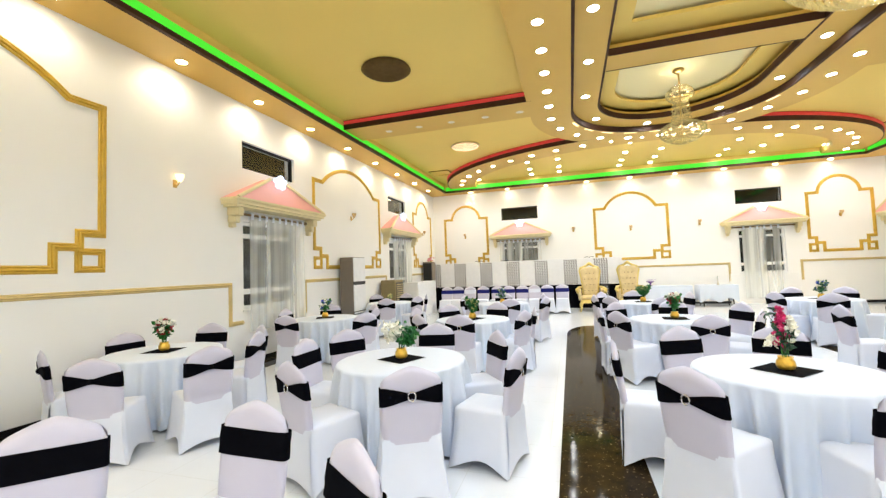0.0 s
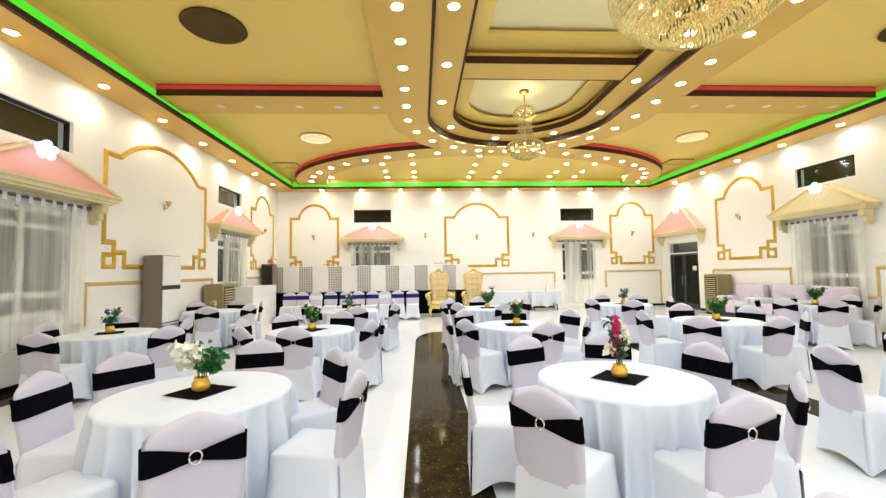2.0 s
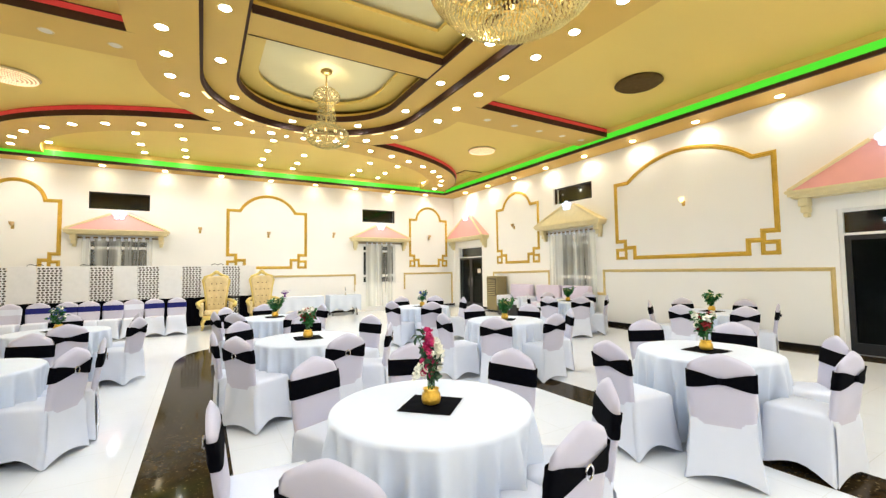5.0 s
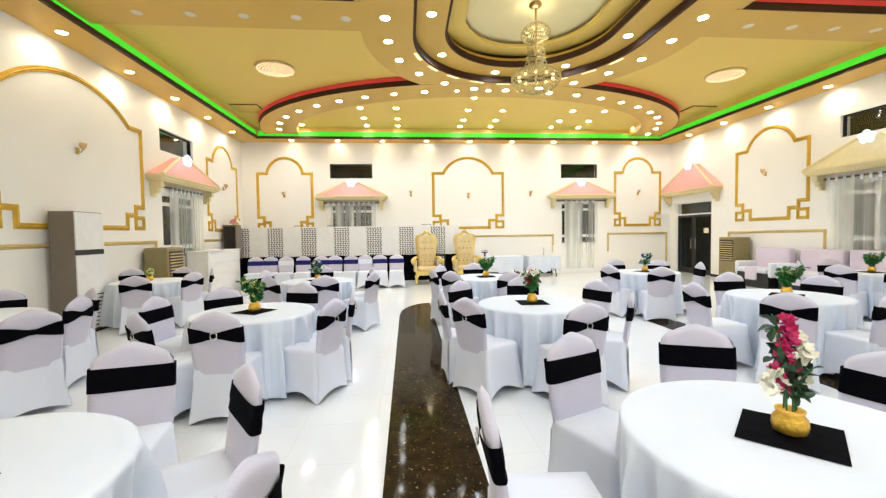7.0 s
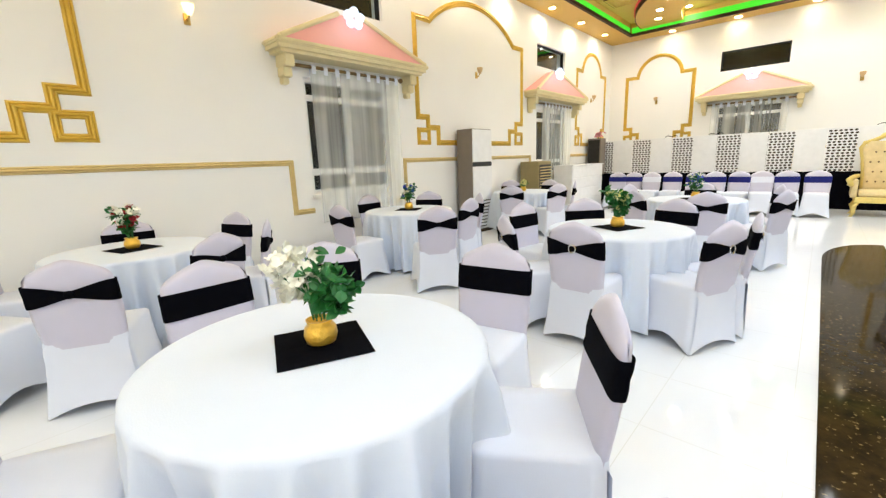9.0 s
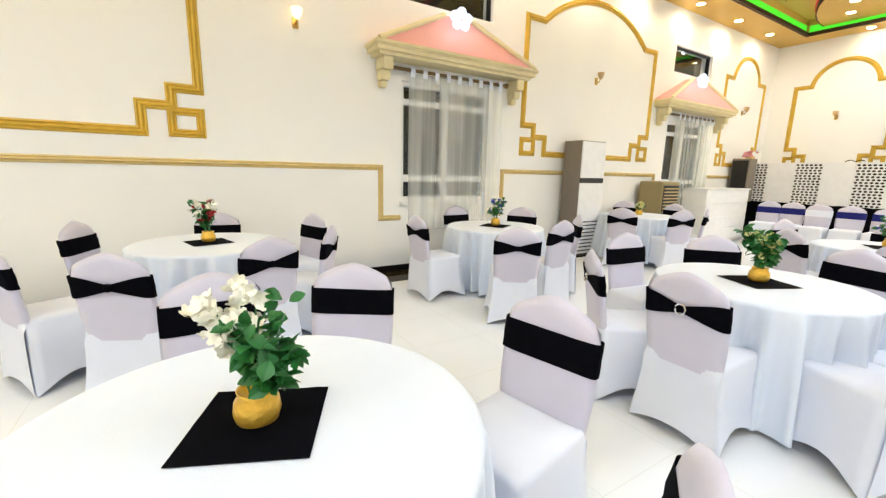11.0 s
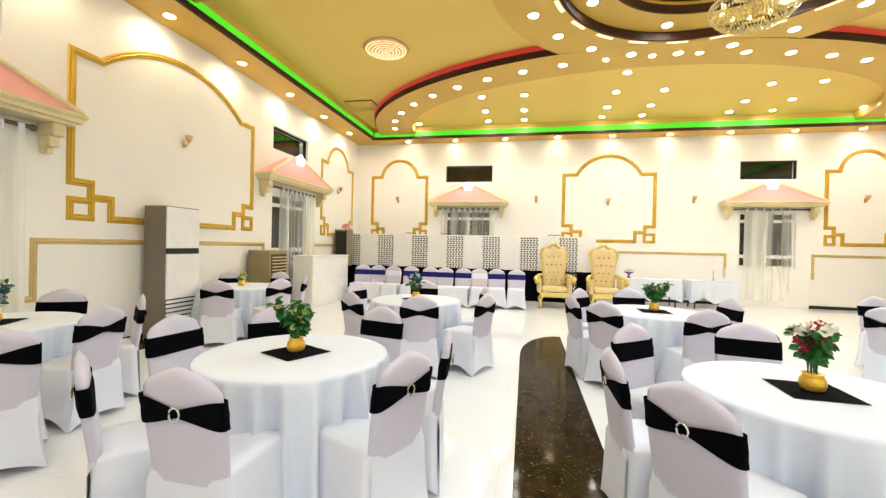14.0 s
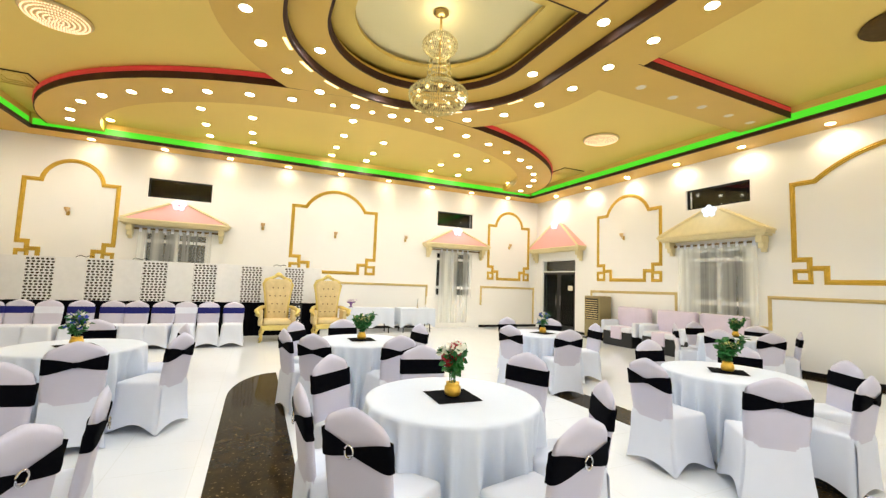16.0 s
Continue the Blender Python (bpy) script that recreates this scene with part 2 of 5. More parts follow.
def tube(points, r, n=8, bm=None, closed=False):
    """A round bar along points."""
    bm = bm or bmesh.new()
    pts = [Vector(p) for p in points]
    rings = []
    for i, p in enumerate(pts):
        a = pts[i - 1] if i or closed else p
        b = pts[(i + 1) % len(pts)] if i < len(pts) - 1 or closed else p
        d = (b - a).normalized()
        u = d.orthogonal().normalized() if abs(d.z) > 0.95 else d.cross(Vector((0, 0, 1))).normalized()
        w = d.cross(u)
        rr = r[i] if isinstance(r, (list, tuple)) else r
        rings.append([bm.verts.new(p + rr * (math.cos(2 * math.pi * k / n) * u + math.sin(2 * math.pi * k / n) * w)) for k in range(n)])
    pairs = list(zip(rings, rings[1:])) + ([(rings[-1], rings[0])] if closed else [])
    for a, b in pairs:
        for k in range(n):
            bm.faces.new((a[k], a[(k + 1) % n], b[(k + 1) % n], b[k]))
    if not closed:
        bm.faces.new(rings[0][::-1])
        bm.faces.new(rings[-1])
    return bm


def band(outer, inner, z0, z1, bm=None):
    """A solid ring between two closed outlines with as many points each."""
    bm = bm or bmesh.new()
    n = len(outer)
    vo0, vi0, vo1, vi1 = ([bm.verts.new((x, y, z)) for x, y in o] for o, z in ((outer, z0), (inner, z0), (outer, z1), (inner, z1)))
    for i in range(n):
        j = (i + 1) % n
        bm.faces.new((vo0[i], vo0[j], vi0[j], vi0[i]))
        bm.faces.new((vo1[i], vi1[i], vi1[j], vo1[j]))
        bm.faces.new((vo0[i], vo1[i], vo1[j], vo0[j]))
        bm.faces.new((vi0[i], vi0[j], vi1[j], vi1[i]))
    return bm


def sheet(outer, inner, z, bm=None):
    bm = bm or bmesh.new()
    vo, vi = ([bm.verts.new((x, y, z)) for x, y in o] for o in (outer, inner))
    for i in range(len(outer)):
        j = (i + 1) % len(outer)
        bm.faces.new((vo[i], vi[i], vi[j], vo[j]))
    return bm


def rail(path, closed, width, heights, place, bm=None):
    """A moulding with a fluted profile swept along a path in a wall's plane; place(s, z, out) gives the world point."""
    bm = bm or bmesh.new()
    pts = [Vector(p) for p in path]
    n = len(pts)
    rings = []
    for i, p in enumerate(pts):
        a = (p - pts[i - 1]).normalized() if i or closed else None
        b = (pts[(i + 1) % n] - p).normalized() if i < n - 1 or closed else None
        a, b = a or b, b or a
        na, nb = Vector((-a.y, a.x)), Vector((-b.y, b.x))
        k = na + nb
        k = k / max(0.35, k.dot(na))
        rings.append([bm.verts.new(place(*(p + k * width * (j / (len(heights) - 1) - 0.5)), h)) for j, h in enumerate(heights)])
    for i in range(n if closed else n - 1):
        a, b = rings[i], rings[(i + 1) % n]
        for j in range(len(heights) - 1):
            bm.faces.new((a[j], a[j + 1], b[j + 1], b[j]))
    return bm


FLUTE = (0.0, 0.02, 0.022, 0.012, 0.03, 0.034, 0.03, 0.012, 0.022, 0.02, 0.0)


def oval(r, n=40, dy=0.0):
    """An oval outline: two half circles of radius r joined by straight sides."""
    pts = []
    for i in range(n + 1):
        a = math.pi * i / n
        pts.append((CX + r * math.cos(a), CY + r * math.sin(a)))
    for i in range(1, 8):
        pts.append((CX - r, CY + (CY0 - CY) * i / 8))
    for i in range(n + 1):
        a = math.pi + math.pi * i / n
        pts.append((CX + r * math.cos(a), CY0 + r * math.sin(a)))
    for i in range(1, 8):
        pts.append((CX + r, CY0 + (CY - CY0) * i / 8))
    return pts


def on_rect(pts, x0, y0, x1, y1):
    """Each point pushed outwards from the middle on to a rectangle."""
    cx, cy, out = CX, (CY + CY0) / 2, []
    for x, y in pts:
        dx, dy = x - cx, y - cy
        k = min(((x1 if dx > 0 else x0) - cx) / dx if abs(dx) > 1e-6 else 1e9, ((y1 if dy > 0 else y0) - cy) / dy if abs(dy) > 1e-6 else 1e9)
        out.append((cx + dx * k, cy + dy * k))
    return out


def wall(name, axis, inner, thick, a0, a1, z1, holes, label):
    """A wall with openings (a, b, z0, z1) that go through it. axis: the axis it runs along."""
    bm = bmesh.new()
    aa = sorted({a0, a1, *(h[0] for h in holes), *(h[1] for h in holes)})
    zz = sorted({0.0, z1, *(h[2] for h in holes), *(h[3] for h in holes)})
    for a, b in zip(aa, aa[1:]):
        run = None
        for c, d in zip(zz, zz[1:]):
            ma, mz = (a + b) / 2, (c + d) / 2
            if any(h[0] < ma < h[1] and h[2] < mz < h[3] for h in holes):
                run = None
                continue
            if axis == "y":
                box(bm, min(inner, inner + thick), a, c, max(inner, inner + thick), b, d)
            else:
                box(bm, a, min(inner, inner + thick), c, b, max(inner, inner + thick), d)
    bmesh.ops.remove_doubles(bm, verts=bm.verts[:], dist=1e-4)
    return structure(name, bm, WALL, label, "wall")


# a wall's plane: along it, up, and out into the room
def on_left(s, z, o):
    return (XL + o, s, z)


def on_right(s, z, o):
    return (XR - o, s, z)


def on_back(s, z, o):
    return (s, YB - o, z)


# ---------------------------------------------------------------- floor and walls
structure("floor", boxes((XL - 0.3, YF - 0.3, -0.12, XR + 0.3, YB + 0.3, 0.0)), FLOOR, "polished white floor tiles with fine joints", "floor")
bm = bmesh.new()
sx0, sx1, sy1 = 0.1, 0.75, 12.97
outline = [(sx0, -3.0), (sx1, -3.0), (sx1, sy1)] + [(sx1 - 0.65 * math.sin(a * math.pi / 20), sy1 - 1.35 * (1 - math.cos(a * math.pi / 20))) for a in range(1, 10)] + [(sx0, sy1 - 1.35)]
lo = [bm.verts.new((x, y, 0.0)) for x, y in outline]
hi = [bm.verts.new((x, y, 0.004)) for x, y in outline]
bm.faces.new(hi)
for i in range(len(lo)):
    j = (i + 1) % len(lo)
    bm.faces.new((lo[i], lo[j], hi[j], hi[i]))
structure("marble_strip", bm, MARBLE, "dark brown polished marble strip in the floor", "floor inlay")
structure("marble_border_left", boxes((XL, YF, 0.0, XL + 0.55, YB, 0.004)), MARBLE, "dark marble border along the wall", "floor inlay")
structure("marble_border_right", boxes((XR - 0.55, YF, 0.0, XR, 15.9, 0.004)), MARBLE, "dark marble border along the wall", "floor inlay")
structure("marble_strip_right", boxes((4.38, 2.0, 0.0, 4.86, 10.6, 0.0045)), MARBLE, "dark marble strip in the floor between the tables", "floor inlay")

LWIN = [(7.68, 9.18), (14.05, 15.55)]
RWIN = [(11.1, 12.62)]
BWIN = [(-2.45, -0.95), (6.06, 7.48)]
lholes = [h for a, b in LWIN for h in ((a, b, 1.0, 2.62), (a, b, 3.62, 4.14))]
rholes = [h for a, b in RWIN for h in ((a, b, 1.0, 2.62), (a, b, 3.66, 4.17))] + [(16.66, 18.5, 0.0, 2.58), (4.3, 5.75, 0.0, 2.58)]
bholes = [h for a, b in BWIN for h in ((a, b, 1.08, 2.66), (a, b, 3.58, 4.1))]
wall("wall_left", "y", XL, -0.25, YF, YB, 5.6, lholes, "white painted wall with gold mouldings and windows")
wall("wall_right", "y", XR, 0.25, YF, YB, 5.6, rholes, "white painted wall with gold mouldings, a window and doors")
wall("wall_back", "x", YB, 0.25, XL - 0.25, XR + 0.25, 5.6, bholes, "white painted end wall with gold arched mouldings")
wall("wall_front", "x", YF, -0.25, XL - 0.25, XR + 0.25, 5.6, [], "plain white painted wall")
structure("baseboard_left", boxes((XL, YF, 0.0, XL + 0.015, YB, 0.085)), SKIRT, "black tile skirting", "baseboard")
structure("baseboard_right", boxes((XR - 0.015, 5.75, 0.0, XR, 16.66, 0.085)), SKIRT, "black tile skirting", "baseboard")
structure("baseboard_back", boxes((XL, YB - 0.015, 0.0, XR, YB, 0.085)), SKIRT, "black tile skirting", "baseboard")

# ---------------------------------------------------------------- ceiling
EL, ER, EB, EF = XL + 0.74, XR - 0.78, YB - 0.58, YF + 0.7   # inner edges of the soffit
n_oval = oval(2.6)
tray = sheet(on_rect(n_oval, XL, YF, XR, YB), n_oval, ZT)
structure("ceiling", tray, TRAY, "cream painted tray ceiling", "ceiling")
structure("ceiling_slab", boxes((XL - 0.25, YF - 0.25, 5.62, XR + 0.25, YB + 0.25, 5.8)), TRAY, "plain slab over the ceiling", "ceiling")
bm = band([(XL, YF), (XR, YF), (XR, YB), (XL, YB)], [(EL, EF), (ER, EF), (ER, EB), (EL, EB)], ZS, ZT + 0.05)
structure("ceiling_soffit", bm, SOFFIT, "beige gold soffit running round the room", "ceiling")
lip = boxes((EL, EF + 0.07, ZS - 0.004, EL + 0.07, EB - 0.07, ZS + 0.07), (ER - 0.07, EF + 0.07, ZS - 0.004, ER, EB - 0.07, ZS + 0.07),
            (EL, EB - 0.07, ZS - 0.004, ER, EB, ZS + 0.07), (EL, EF, ZS - 0.004, ER, EF + 0.07, ZS + 0.07))
structure("trim_soffit", lip, BROWN, "dark brown lip along the soffit edge", "trim")
cove = boxes((EL, EF + 0.07, ZS + 0.07, EL + 0.004, EB - 0.07, ZT), (ER - 0.004, EF + 0.07, ZS + 0.07, ER, EB - 0.07, ZT), (EL + 0.004, EB - 0.004, ZS + 0.07, ER - 0.004, EB, ZT))
structure("trim_cove", cove, TRAY, "cream cove face lit green", "trim")
# the cove face's green light from hidden LEDs, given as a glowing band
led = boxes((EL + 0.005, EF + 0.1, ZS + 0.075, EL + 0.012, EB - 0.08, ZS + 0.235), (ER - 0.012, EF + 0.1, ZS + 0.075, ER - 0.005, EB - 0.08, ZS + 0.235),
            (EL + 0.05, EB - 0.012, ZS + 0.075, ER - 0.05, EB - 0.005, ZS + 0.235))
tagged(part("led_glow", led, GREENGLOW), "broad glowing band for the green LED light on the cove face", "light strip", kind="structure")

structure("ceiling_ring", band(oval(3.0), oval(2.12), ZB, ZT + 0.06), SOFFIT, "beige gold oval ceiling ring with spotlights", "ceiling")
structure("trim_ring", band(oval(2.12), oval(2.07), ZB - 0.004, ZR + 0.002), BROWN, "dark brown edge of the oval ring", "trim")
inner2 = oval(1.55)
bm = band(oval(2.13), inner2, ZR, ZT + 0.1)
for y0, y1 in ((8.98, 9.55), (4.25, 4.82)):
    box(bm, CX - 1.6, y0, ZR + 0.002, CX + 1.6, y1, ZT + 0.1)
structure("ceiling_inner_ring", bm, SOFFIT, "raised inner oval ring with a cross bar", "ceiling")
bm = band(inner2, oval(1.51), ZR - 0.003, ZR + 0.12)
for y0, y1 in ((8.96, 8.98), (9.55, 9.57), (4.82, 4.84), (4.23, 4.25)):
    box(bm, CX - 1.5, y0, ZR - 0.003, CX + 1.5, y1, ZR + 0.12)
structure("trim_coffer", bm, BROWN, "dark brown edge of the ceiling coffers", "trim")
bm = band(oval(1.6), oval(1.18), 5.40, 5.46)
for y0, y1 in ((8.55, 9.98), (3.8, 5.25)):
    box(bm, CX - 1.2, y0, 5.402, CX + 1.2, y1, 5.462)
structure("ceiling_coffer_moulding", bm, TRAY, "stepped cream moulding inside the coffers", "ceiling")
bm = bmesh.new()
bm.faces.new([bm.verts.new((x, y, 5.52)) for x, y in oval(1.7)])
structure("ceiling_coffer_panel", bm, PANELCREAM, "cream recessed coffer panel", "ceiling")
# warm reflections along the ring's inner edge, drawn as short glowing strips
glints = bmesh.new()
for k in range(9):
    a = math.radians(22 + 17 * k)
    pts = [(CX + 2.2 * math.cos(a + t), CY + 2.2 * math.sin(a + t)) for t in (-0.075, -0.025, 0.025, 0.075)]
    pts2 = [(CX + 2.14 * math.cos(a + t), CY + 2.14 * math.sin(a + t)) for t in (-0.075, -0.025, 0.025, 0.075)]
    for i in range(3):
        glints.faces.new([glints.verts.new((*p, ZB - 0.004)) for p in (pts[i], pts[i + 1], pts2[i + 1], pts2[i])])
tagged(part("ring_glints", glints, GLINTGLOW), "thin glowing strips standing for warm reflections on the oval ring", "light slit", kind="structure")

AY = EB


def arc(a, b, n=48):
    return [(CX - 0.02 + a * math.cos(math.pi * i / n), AY - b * math.sin(math.pi * i / n)) for i in range(n + 1)]


def arch_band(a0, b0, a1, b1, z0, z1):
    bm = bmesh.new()
    o, i_ = arc(a0, b0), arc(a1, b1)
    v = [[bm.verts.new((x, y, z)) for x, y in p] for p, z in ((o, z0), (i_, z0), (o, z1), (i_, z1))]
    for i in range(len(o) - 1):
        bm.faces.new((v[0][i], v[0][i + 1], v[1][i + 1], v[1][i]))
        bm.faces.new((v[2][i], v[3][i], v[3][i + 1], v[2][i + 1]))
        bm.faces.new((v[0][i], v[2][i], v[2][i + 1], v[0][i + 1]))
        bm.faces.new((v[1][i], v[1][i + 1], v[3][i + 1], v[3][i]))
    return bm


structure("ceiling_arch", arch_band(6.95, 5.0, 5.85, 4.05, ZB + 0.004, ZT + 0.05), SOFFIT, "beige gold curved ceiling arch with spotlights", "ceiling")
structure("trim_arch", arch_band(6.97, 5.02, 6.95, 5.0, ZB, ZT), BROWN, "dark brown face of the ceiling arch", "trim")
tagged(part("led_glow", arch_band(6.995, 5.045, 6.975, 5.025, ZT - 0.10, ZT - 0.015), REDLED), "dim red light strip on the ceiling arch", "light strip", kind="structure")
near = arch_band(6.95, 5.0, 5.85, 4.05, ZB + 0.004, ZT + 0.05)
bmesh.ops.transform(near, matrix=Matrix.Translation((0, CY + CY0, 0)) @ Matrix.Diagonal((1, -1, 1, 1)), verts=near.verts[:])
structure("ceiling_arch_near", near, SOFFIT, "beige gold curved ceiling arch with spotlights", "ceiling")
BY0, BY1 = 10.08, 10.98
structure("ceiling_beam_left", boxes((EL + 0.0, BY0, ZB + 0.005, CX - 2.7, BY1, ZT + 0.05)), SOFFIT, "beige gold ceiling beam with small unlit spotlights", "ceiling")
structure("ceiling_beam_right", boxes((CX + 2.7, BY0 - 0.15, ZB + 0.005, ER, BY1 - 0.15, ZT + 0.05)), SOFFIT, "beige gold ceiling beam with small unlit spotlights", "ceiling")
structure("trim_beams", boxes((EL + 0.01, BY0 - 0.02, ZB, CX - 2.9, BY0, ZT), (CX + 2.9, BY0 - 0.17, ZB, ER - 0.01, BY0 - 0.15, ZT)), BROWN, "dark brown face of the ceiling beams", "trim")
tagged(part("led_glow", boxes((EL + 0.02, BY0 - 0.03, ZT - 0.10, CX - 2.95, BY0 - 0.022, ZT - 0.02), (CX + 2.95, BY0 - 0.18, ZT - 0.10, ER - 0.02, BY0 - 0.172, ZT - 0.02)), REDLED),
       "dim red light strip along the ceiling beams", "light strip", kind="structure")

# ---------------------------------------------------------------- spotlights


def spotlight(lit, soft=False, share=0.4, tone=(1.0, 0.80, 0.48), wide=False, lens=None):
    s = thing("spotlight", "small round recessed ceiling spotlight, lit warm white" if lit else "small round recessed ceiling spotlight, switched off", "spotlight", "ceiling spotlights")
    part("rim", lathe([(0.073, 0.0), (0.083, -0.006), (0.094, 0.0)], 20), PALEGOLD, s)
    part("lens", lathe([(0.0, -0.004), (0.055, -0.004), (0.073, -0.001)], 16), lens or ((SOFTLENS if soft else LENS) if lit else LENSOFF), s)
    if lit:
        data = bpy.data.lights.new("beam", "SPOT")
        data.energy, data.color, data.shadow_soft_size = BEAM * (share if soft else 1.0), tone if soft else WARM, 0.05
        data.spot_size, data.spot_blend = (radians(166), 0.7) if wide else (radians(115), 1.0)
        beam = new("beam", data)
        beam.parent, beam.location = s, (0, 0, -0.06)
    return s


def line_points(pts, step, first=0.0):
    out, need = [], first
    for (x0, y0), (x1, y1) in zip(pts, pts[1:]):
        d = math.hypot(x1 - x0, y1 - y0)
        while need <= d:
            k = need / d
            out.append((x0 + (x1 - x0) * k, y0 + (y1 - y0) * k))
            need += step
        need -= d
    return out


spots = []
ring = [(CX - 2.57, -0.2 + 0.1 * i) for i in range(0, 114)] + [(CX - 2.57 * math.cos(a * math.pi / 60), CY + 2.6 * math.sin(a * math.pi / 60)) for a in range(1, 60)] + [(CX + 2.57, CY - 0.1 * i) for i in range(0, 114)]
spots += [(x, y, ZB) for x, y in line_points(ring, 0.8, 0.32) if y > -0.5]
ring = [(CX - 1.82, 0.1 * i) for i in range(0, 111)] + [(CX - 1.82 * math.cos(a * math.pi / 60), CY + 1.86 * math.sin(a * math.pi / 60)) for a in range(1, 60)] + [(CX + 1.82, CY - 0.1 * i) for i in range(0, 111)]
spots += [(x, y, ZR) for x, y in line_points(ring, 1.56, 1.25) if y > 2.0]
inner_count = len(spots)
far = [(x, y, ZB + 0.004) for x, y in line_points(arc(6.4, 4.52), 0.775, 0.35)]
for x, ys in ((-1.02, (15.95, 17.0, 18.03)), (0.02, (15.95, 17.05, 18.03)), (2.15, (14.95, 16.05, 17.1, 18.05)), (3.2, (16.05, 17.1, 18.05)),
              (5.35, (16.0, 17.1, 18.05)), (6.35, (16.0, 17.1, 18.05)), (-3.15, (18.0,)), (8.37, (18.05,))):
    far += [(x, y, ZT) for y in ys]
far = [(x, min(y, 17.9), z) for x, y, z in far]
spots += far
unseen_near_spots = [(x, CY + CY0 - y, z) for x, y, z in far]    # the same mirrored to the unseen near end of the hall, assumed from symmetry
ring_count = len(spots)
spots += [(-5.17, 7.78 + 1.6 * k, ZS) for k in range(-6, 7)]
spots += [(10.1, 7.95 + 1.57 * k, ZS) for k in range(-6, 7)]
spots += [(-3.67 + 1.56 * k, 18.56, ZS) for k in range(0, 9)]
lamp = spotlight(True, wide=True)
lamp.matrix_basis = pose(*spots[0])
for p in spots[1:inner_count]:
    copy_thing(lamp, pose(*p))
end_lamp = spotlight(True, True, 0.8, (0.94, 0.91, 0.83), wide=True, lens=ENDLENS)
end_lamp.matrix_basis = pose(*spots[inner_count])
for p in spots[inner_count + 1:ring_count]:
    copy_thing(end_lamp, pose(*p))
# unseen lamps, twice the far ones' strength, added to brighten the near end
near_fill_lamp = spotlight(True, True, 1.6, (0.94, 0.93, 0.88), wide=True, lens=ENDLENS)
near_fill_lamp.matrix_basis = pose(*unseen_near_spots[0])
for p in unseen_near_spots[1:]:
    copy_thing(near_fill_lamp, pose(*p))
side_count = ring_count + 26
wash = spotlight(True, True, 1.25, (1.0, 0.84, 0.60), wide=True)
wash.matrix_basis = pose(*spots[ring_count])
for p in spots[ring_count + 1:side_count]:
    copy_thing(wash, pose(*p))
back_wash = spotlight(True, True)
back_wash.matrix_basis = pose(*spots[side_count])
for p in spots[side_count + 1:]:
    copy_thing(back_wash, pose(*p))
off = spotlight(False)
off.matrix_basis = pose(-3.8, 10.6, ZB + 0.005)
for x, y in [(-3.02, 10.6), (-2.22, 10.6), (-1.42, 10.6), (-0.65, 10.6), (6.1, 10.42), (6.9, 10.42), (7.7, 10.42), (8.5, 10.42), (9.2, 10.42)]:
    copy_thing(off, pose(x, y, ZB + 0.005))

# ---------------------------------------------------------------- wall mouldings


def key_panel(name, place, s0, s1, zb, zs, za, label):
    """A gold arched moulding with a Greek key in each lower corner."""
    w = 0.1
    inset = min(0.38, 0.16 * (s1 - s0) + 0.02)
    a0, a1 = s0 + inset, s1 - inset
    c, hw = (a0 + a1) / 2, (a1 - a0) / 2
    rise = za - zs
    rad = (hw * hw + rise * rise) / (2 * rise)
    half = math.asin(hw / rad)
    k = 0.30 if s1 - s0 > 2.2 else 0.24
    path = [(s0 + 2 * k, zb), (s0 + 2 * k - 0.08, zb), (s0 + 2 * k - 0.08, zb + 0.27), (s0 + k - 0.05, zb + 0.27), (s0 + k - 0.05, zb + 0.45), (s0, zb + 0.45), (s0, zs)]
    path += [(a0, zs)] if inset else []
    path += [(c - rad * math.sin(half - 2 * half * i / 24), za - rad + rad * math.cos(half - 2 * half * i / 24)) for i in range(1, 24)]
    path += [(a1, zs), (s1, zs), (s1, zb + 0.45), (s1 - k + 0.05, zb + 0.45), (s1 - k + 0.05, zb + 0.27), (s1 - 2 * k + 0.08, zb + 0.27), (s1 - 2 * k + 0.08, zb), (s1 - 2 * k, zb)]
    bm = rail(path, False, w, FLUTE, place)
    rail([(s0 + 2 * k, zb), (s1 - 2 * k, zb)], False, w, FLUTE, place, bm)
    for x0, x1 in ((s0, s0 + k - 0.04), (s1 - k + 0.04, s1)):
        rail([(x0, zb), (x1, zb), (x1, zb + 0.22), (x0, zb + 0.22)], True, w * 0.85, FLUTE, place, bm)
    return structure(name, bm, GOLD, label, "wall moulding")


LAB = "gold painted arched wall moulding with Greek key corners"
key_panel("trim_panel_1", on_left, 1.75, 5.3, 1.76, 3.86, 4.38, LAB)
key_panel("trim_panel_2", on_left, 9.88, 13.34, 1.76, 3.86, 4.38, LAB)
key_panel("trim_panel_3", on_left, 16.3, 18.35, 1.76, 3.82, 4.36, LAB)
key_panel("trim_panel_4", on_back, -4.95, -3.08, 1.76, 3.75, 4.30, LAB)
key_panel("trim_panel_5", on_back, 1.25, 3.84, 1.76, 3.76, 4.32, LAB)
key_panel("trim_panel_6", on_back, 8.18, 9.98, 1.78, 3.78, 4.32, LAB)
key_panel("trim_panel_7", on_right, 13.36, 15.62, 1.84, 3.86, 4.38, LAB)
key_panel("trim_panel_8", on_right, 6.64, 10.3, 1.84, 3.86, 4.40, LAB)


def dado(name, place, path):
    return structure(name, rail(path, False, 0.075, FLUTE, place), PALEGOLD, "pale gold dado moulding", "wall moulding")


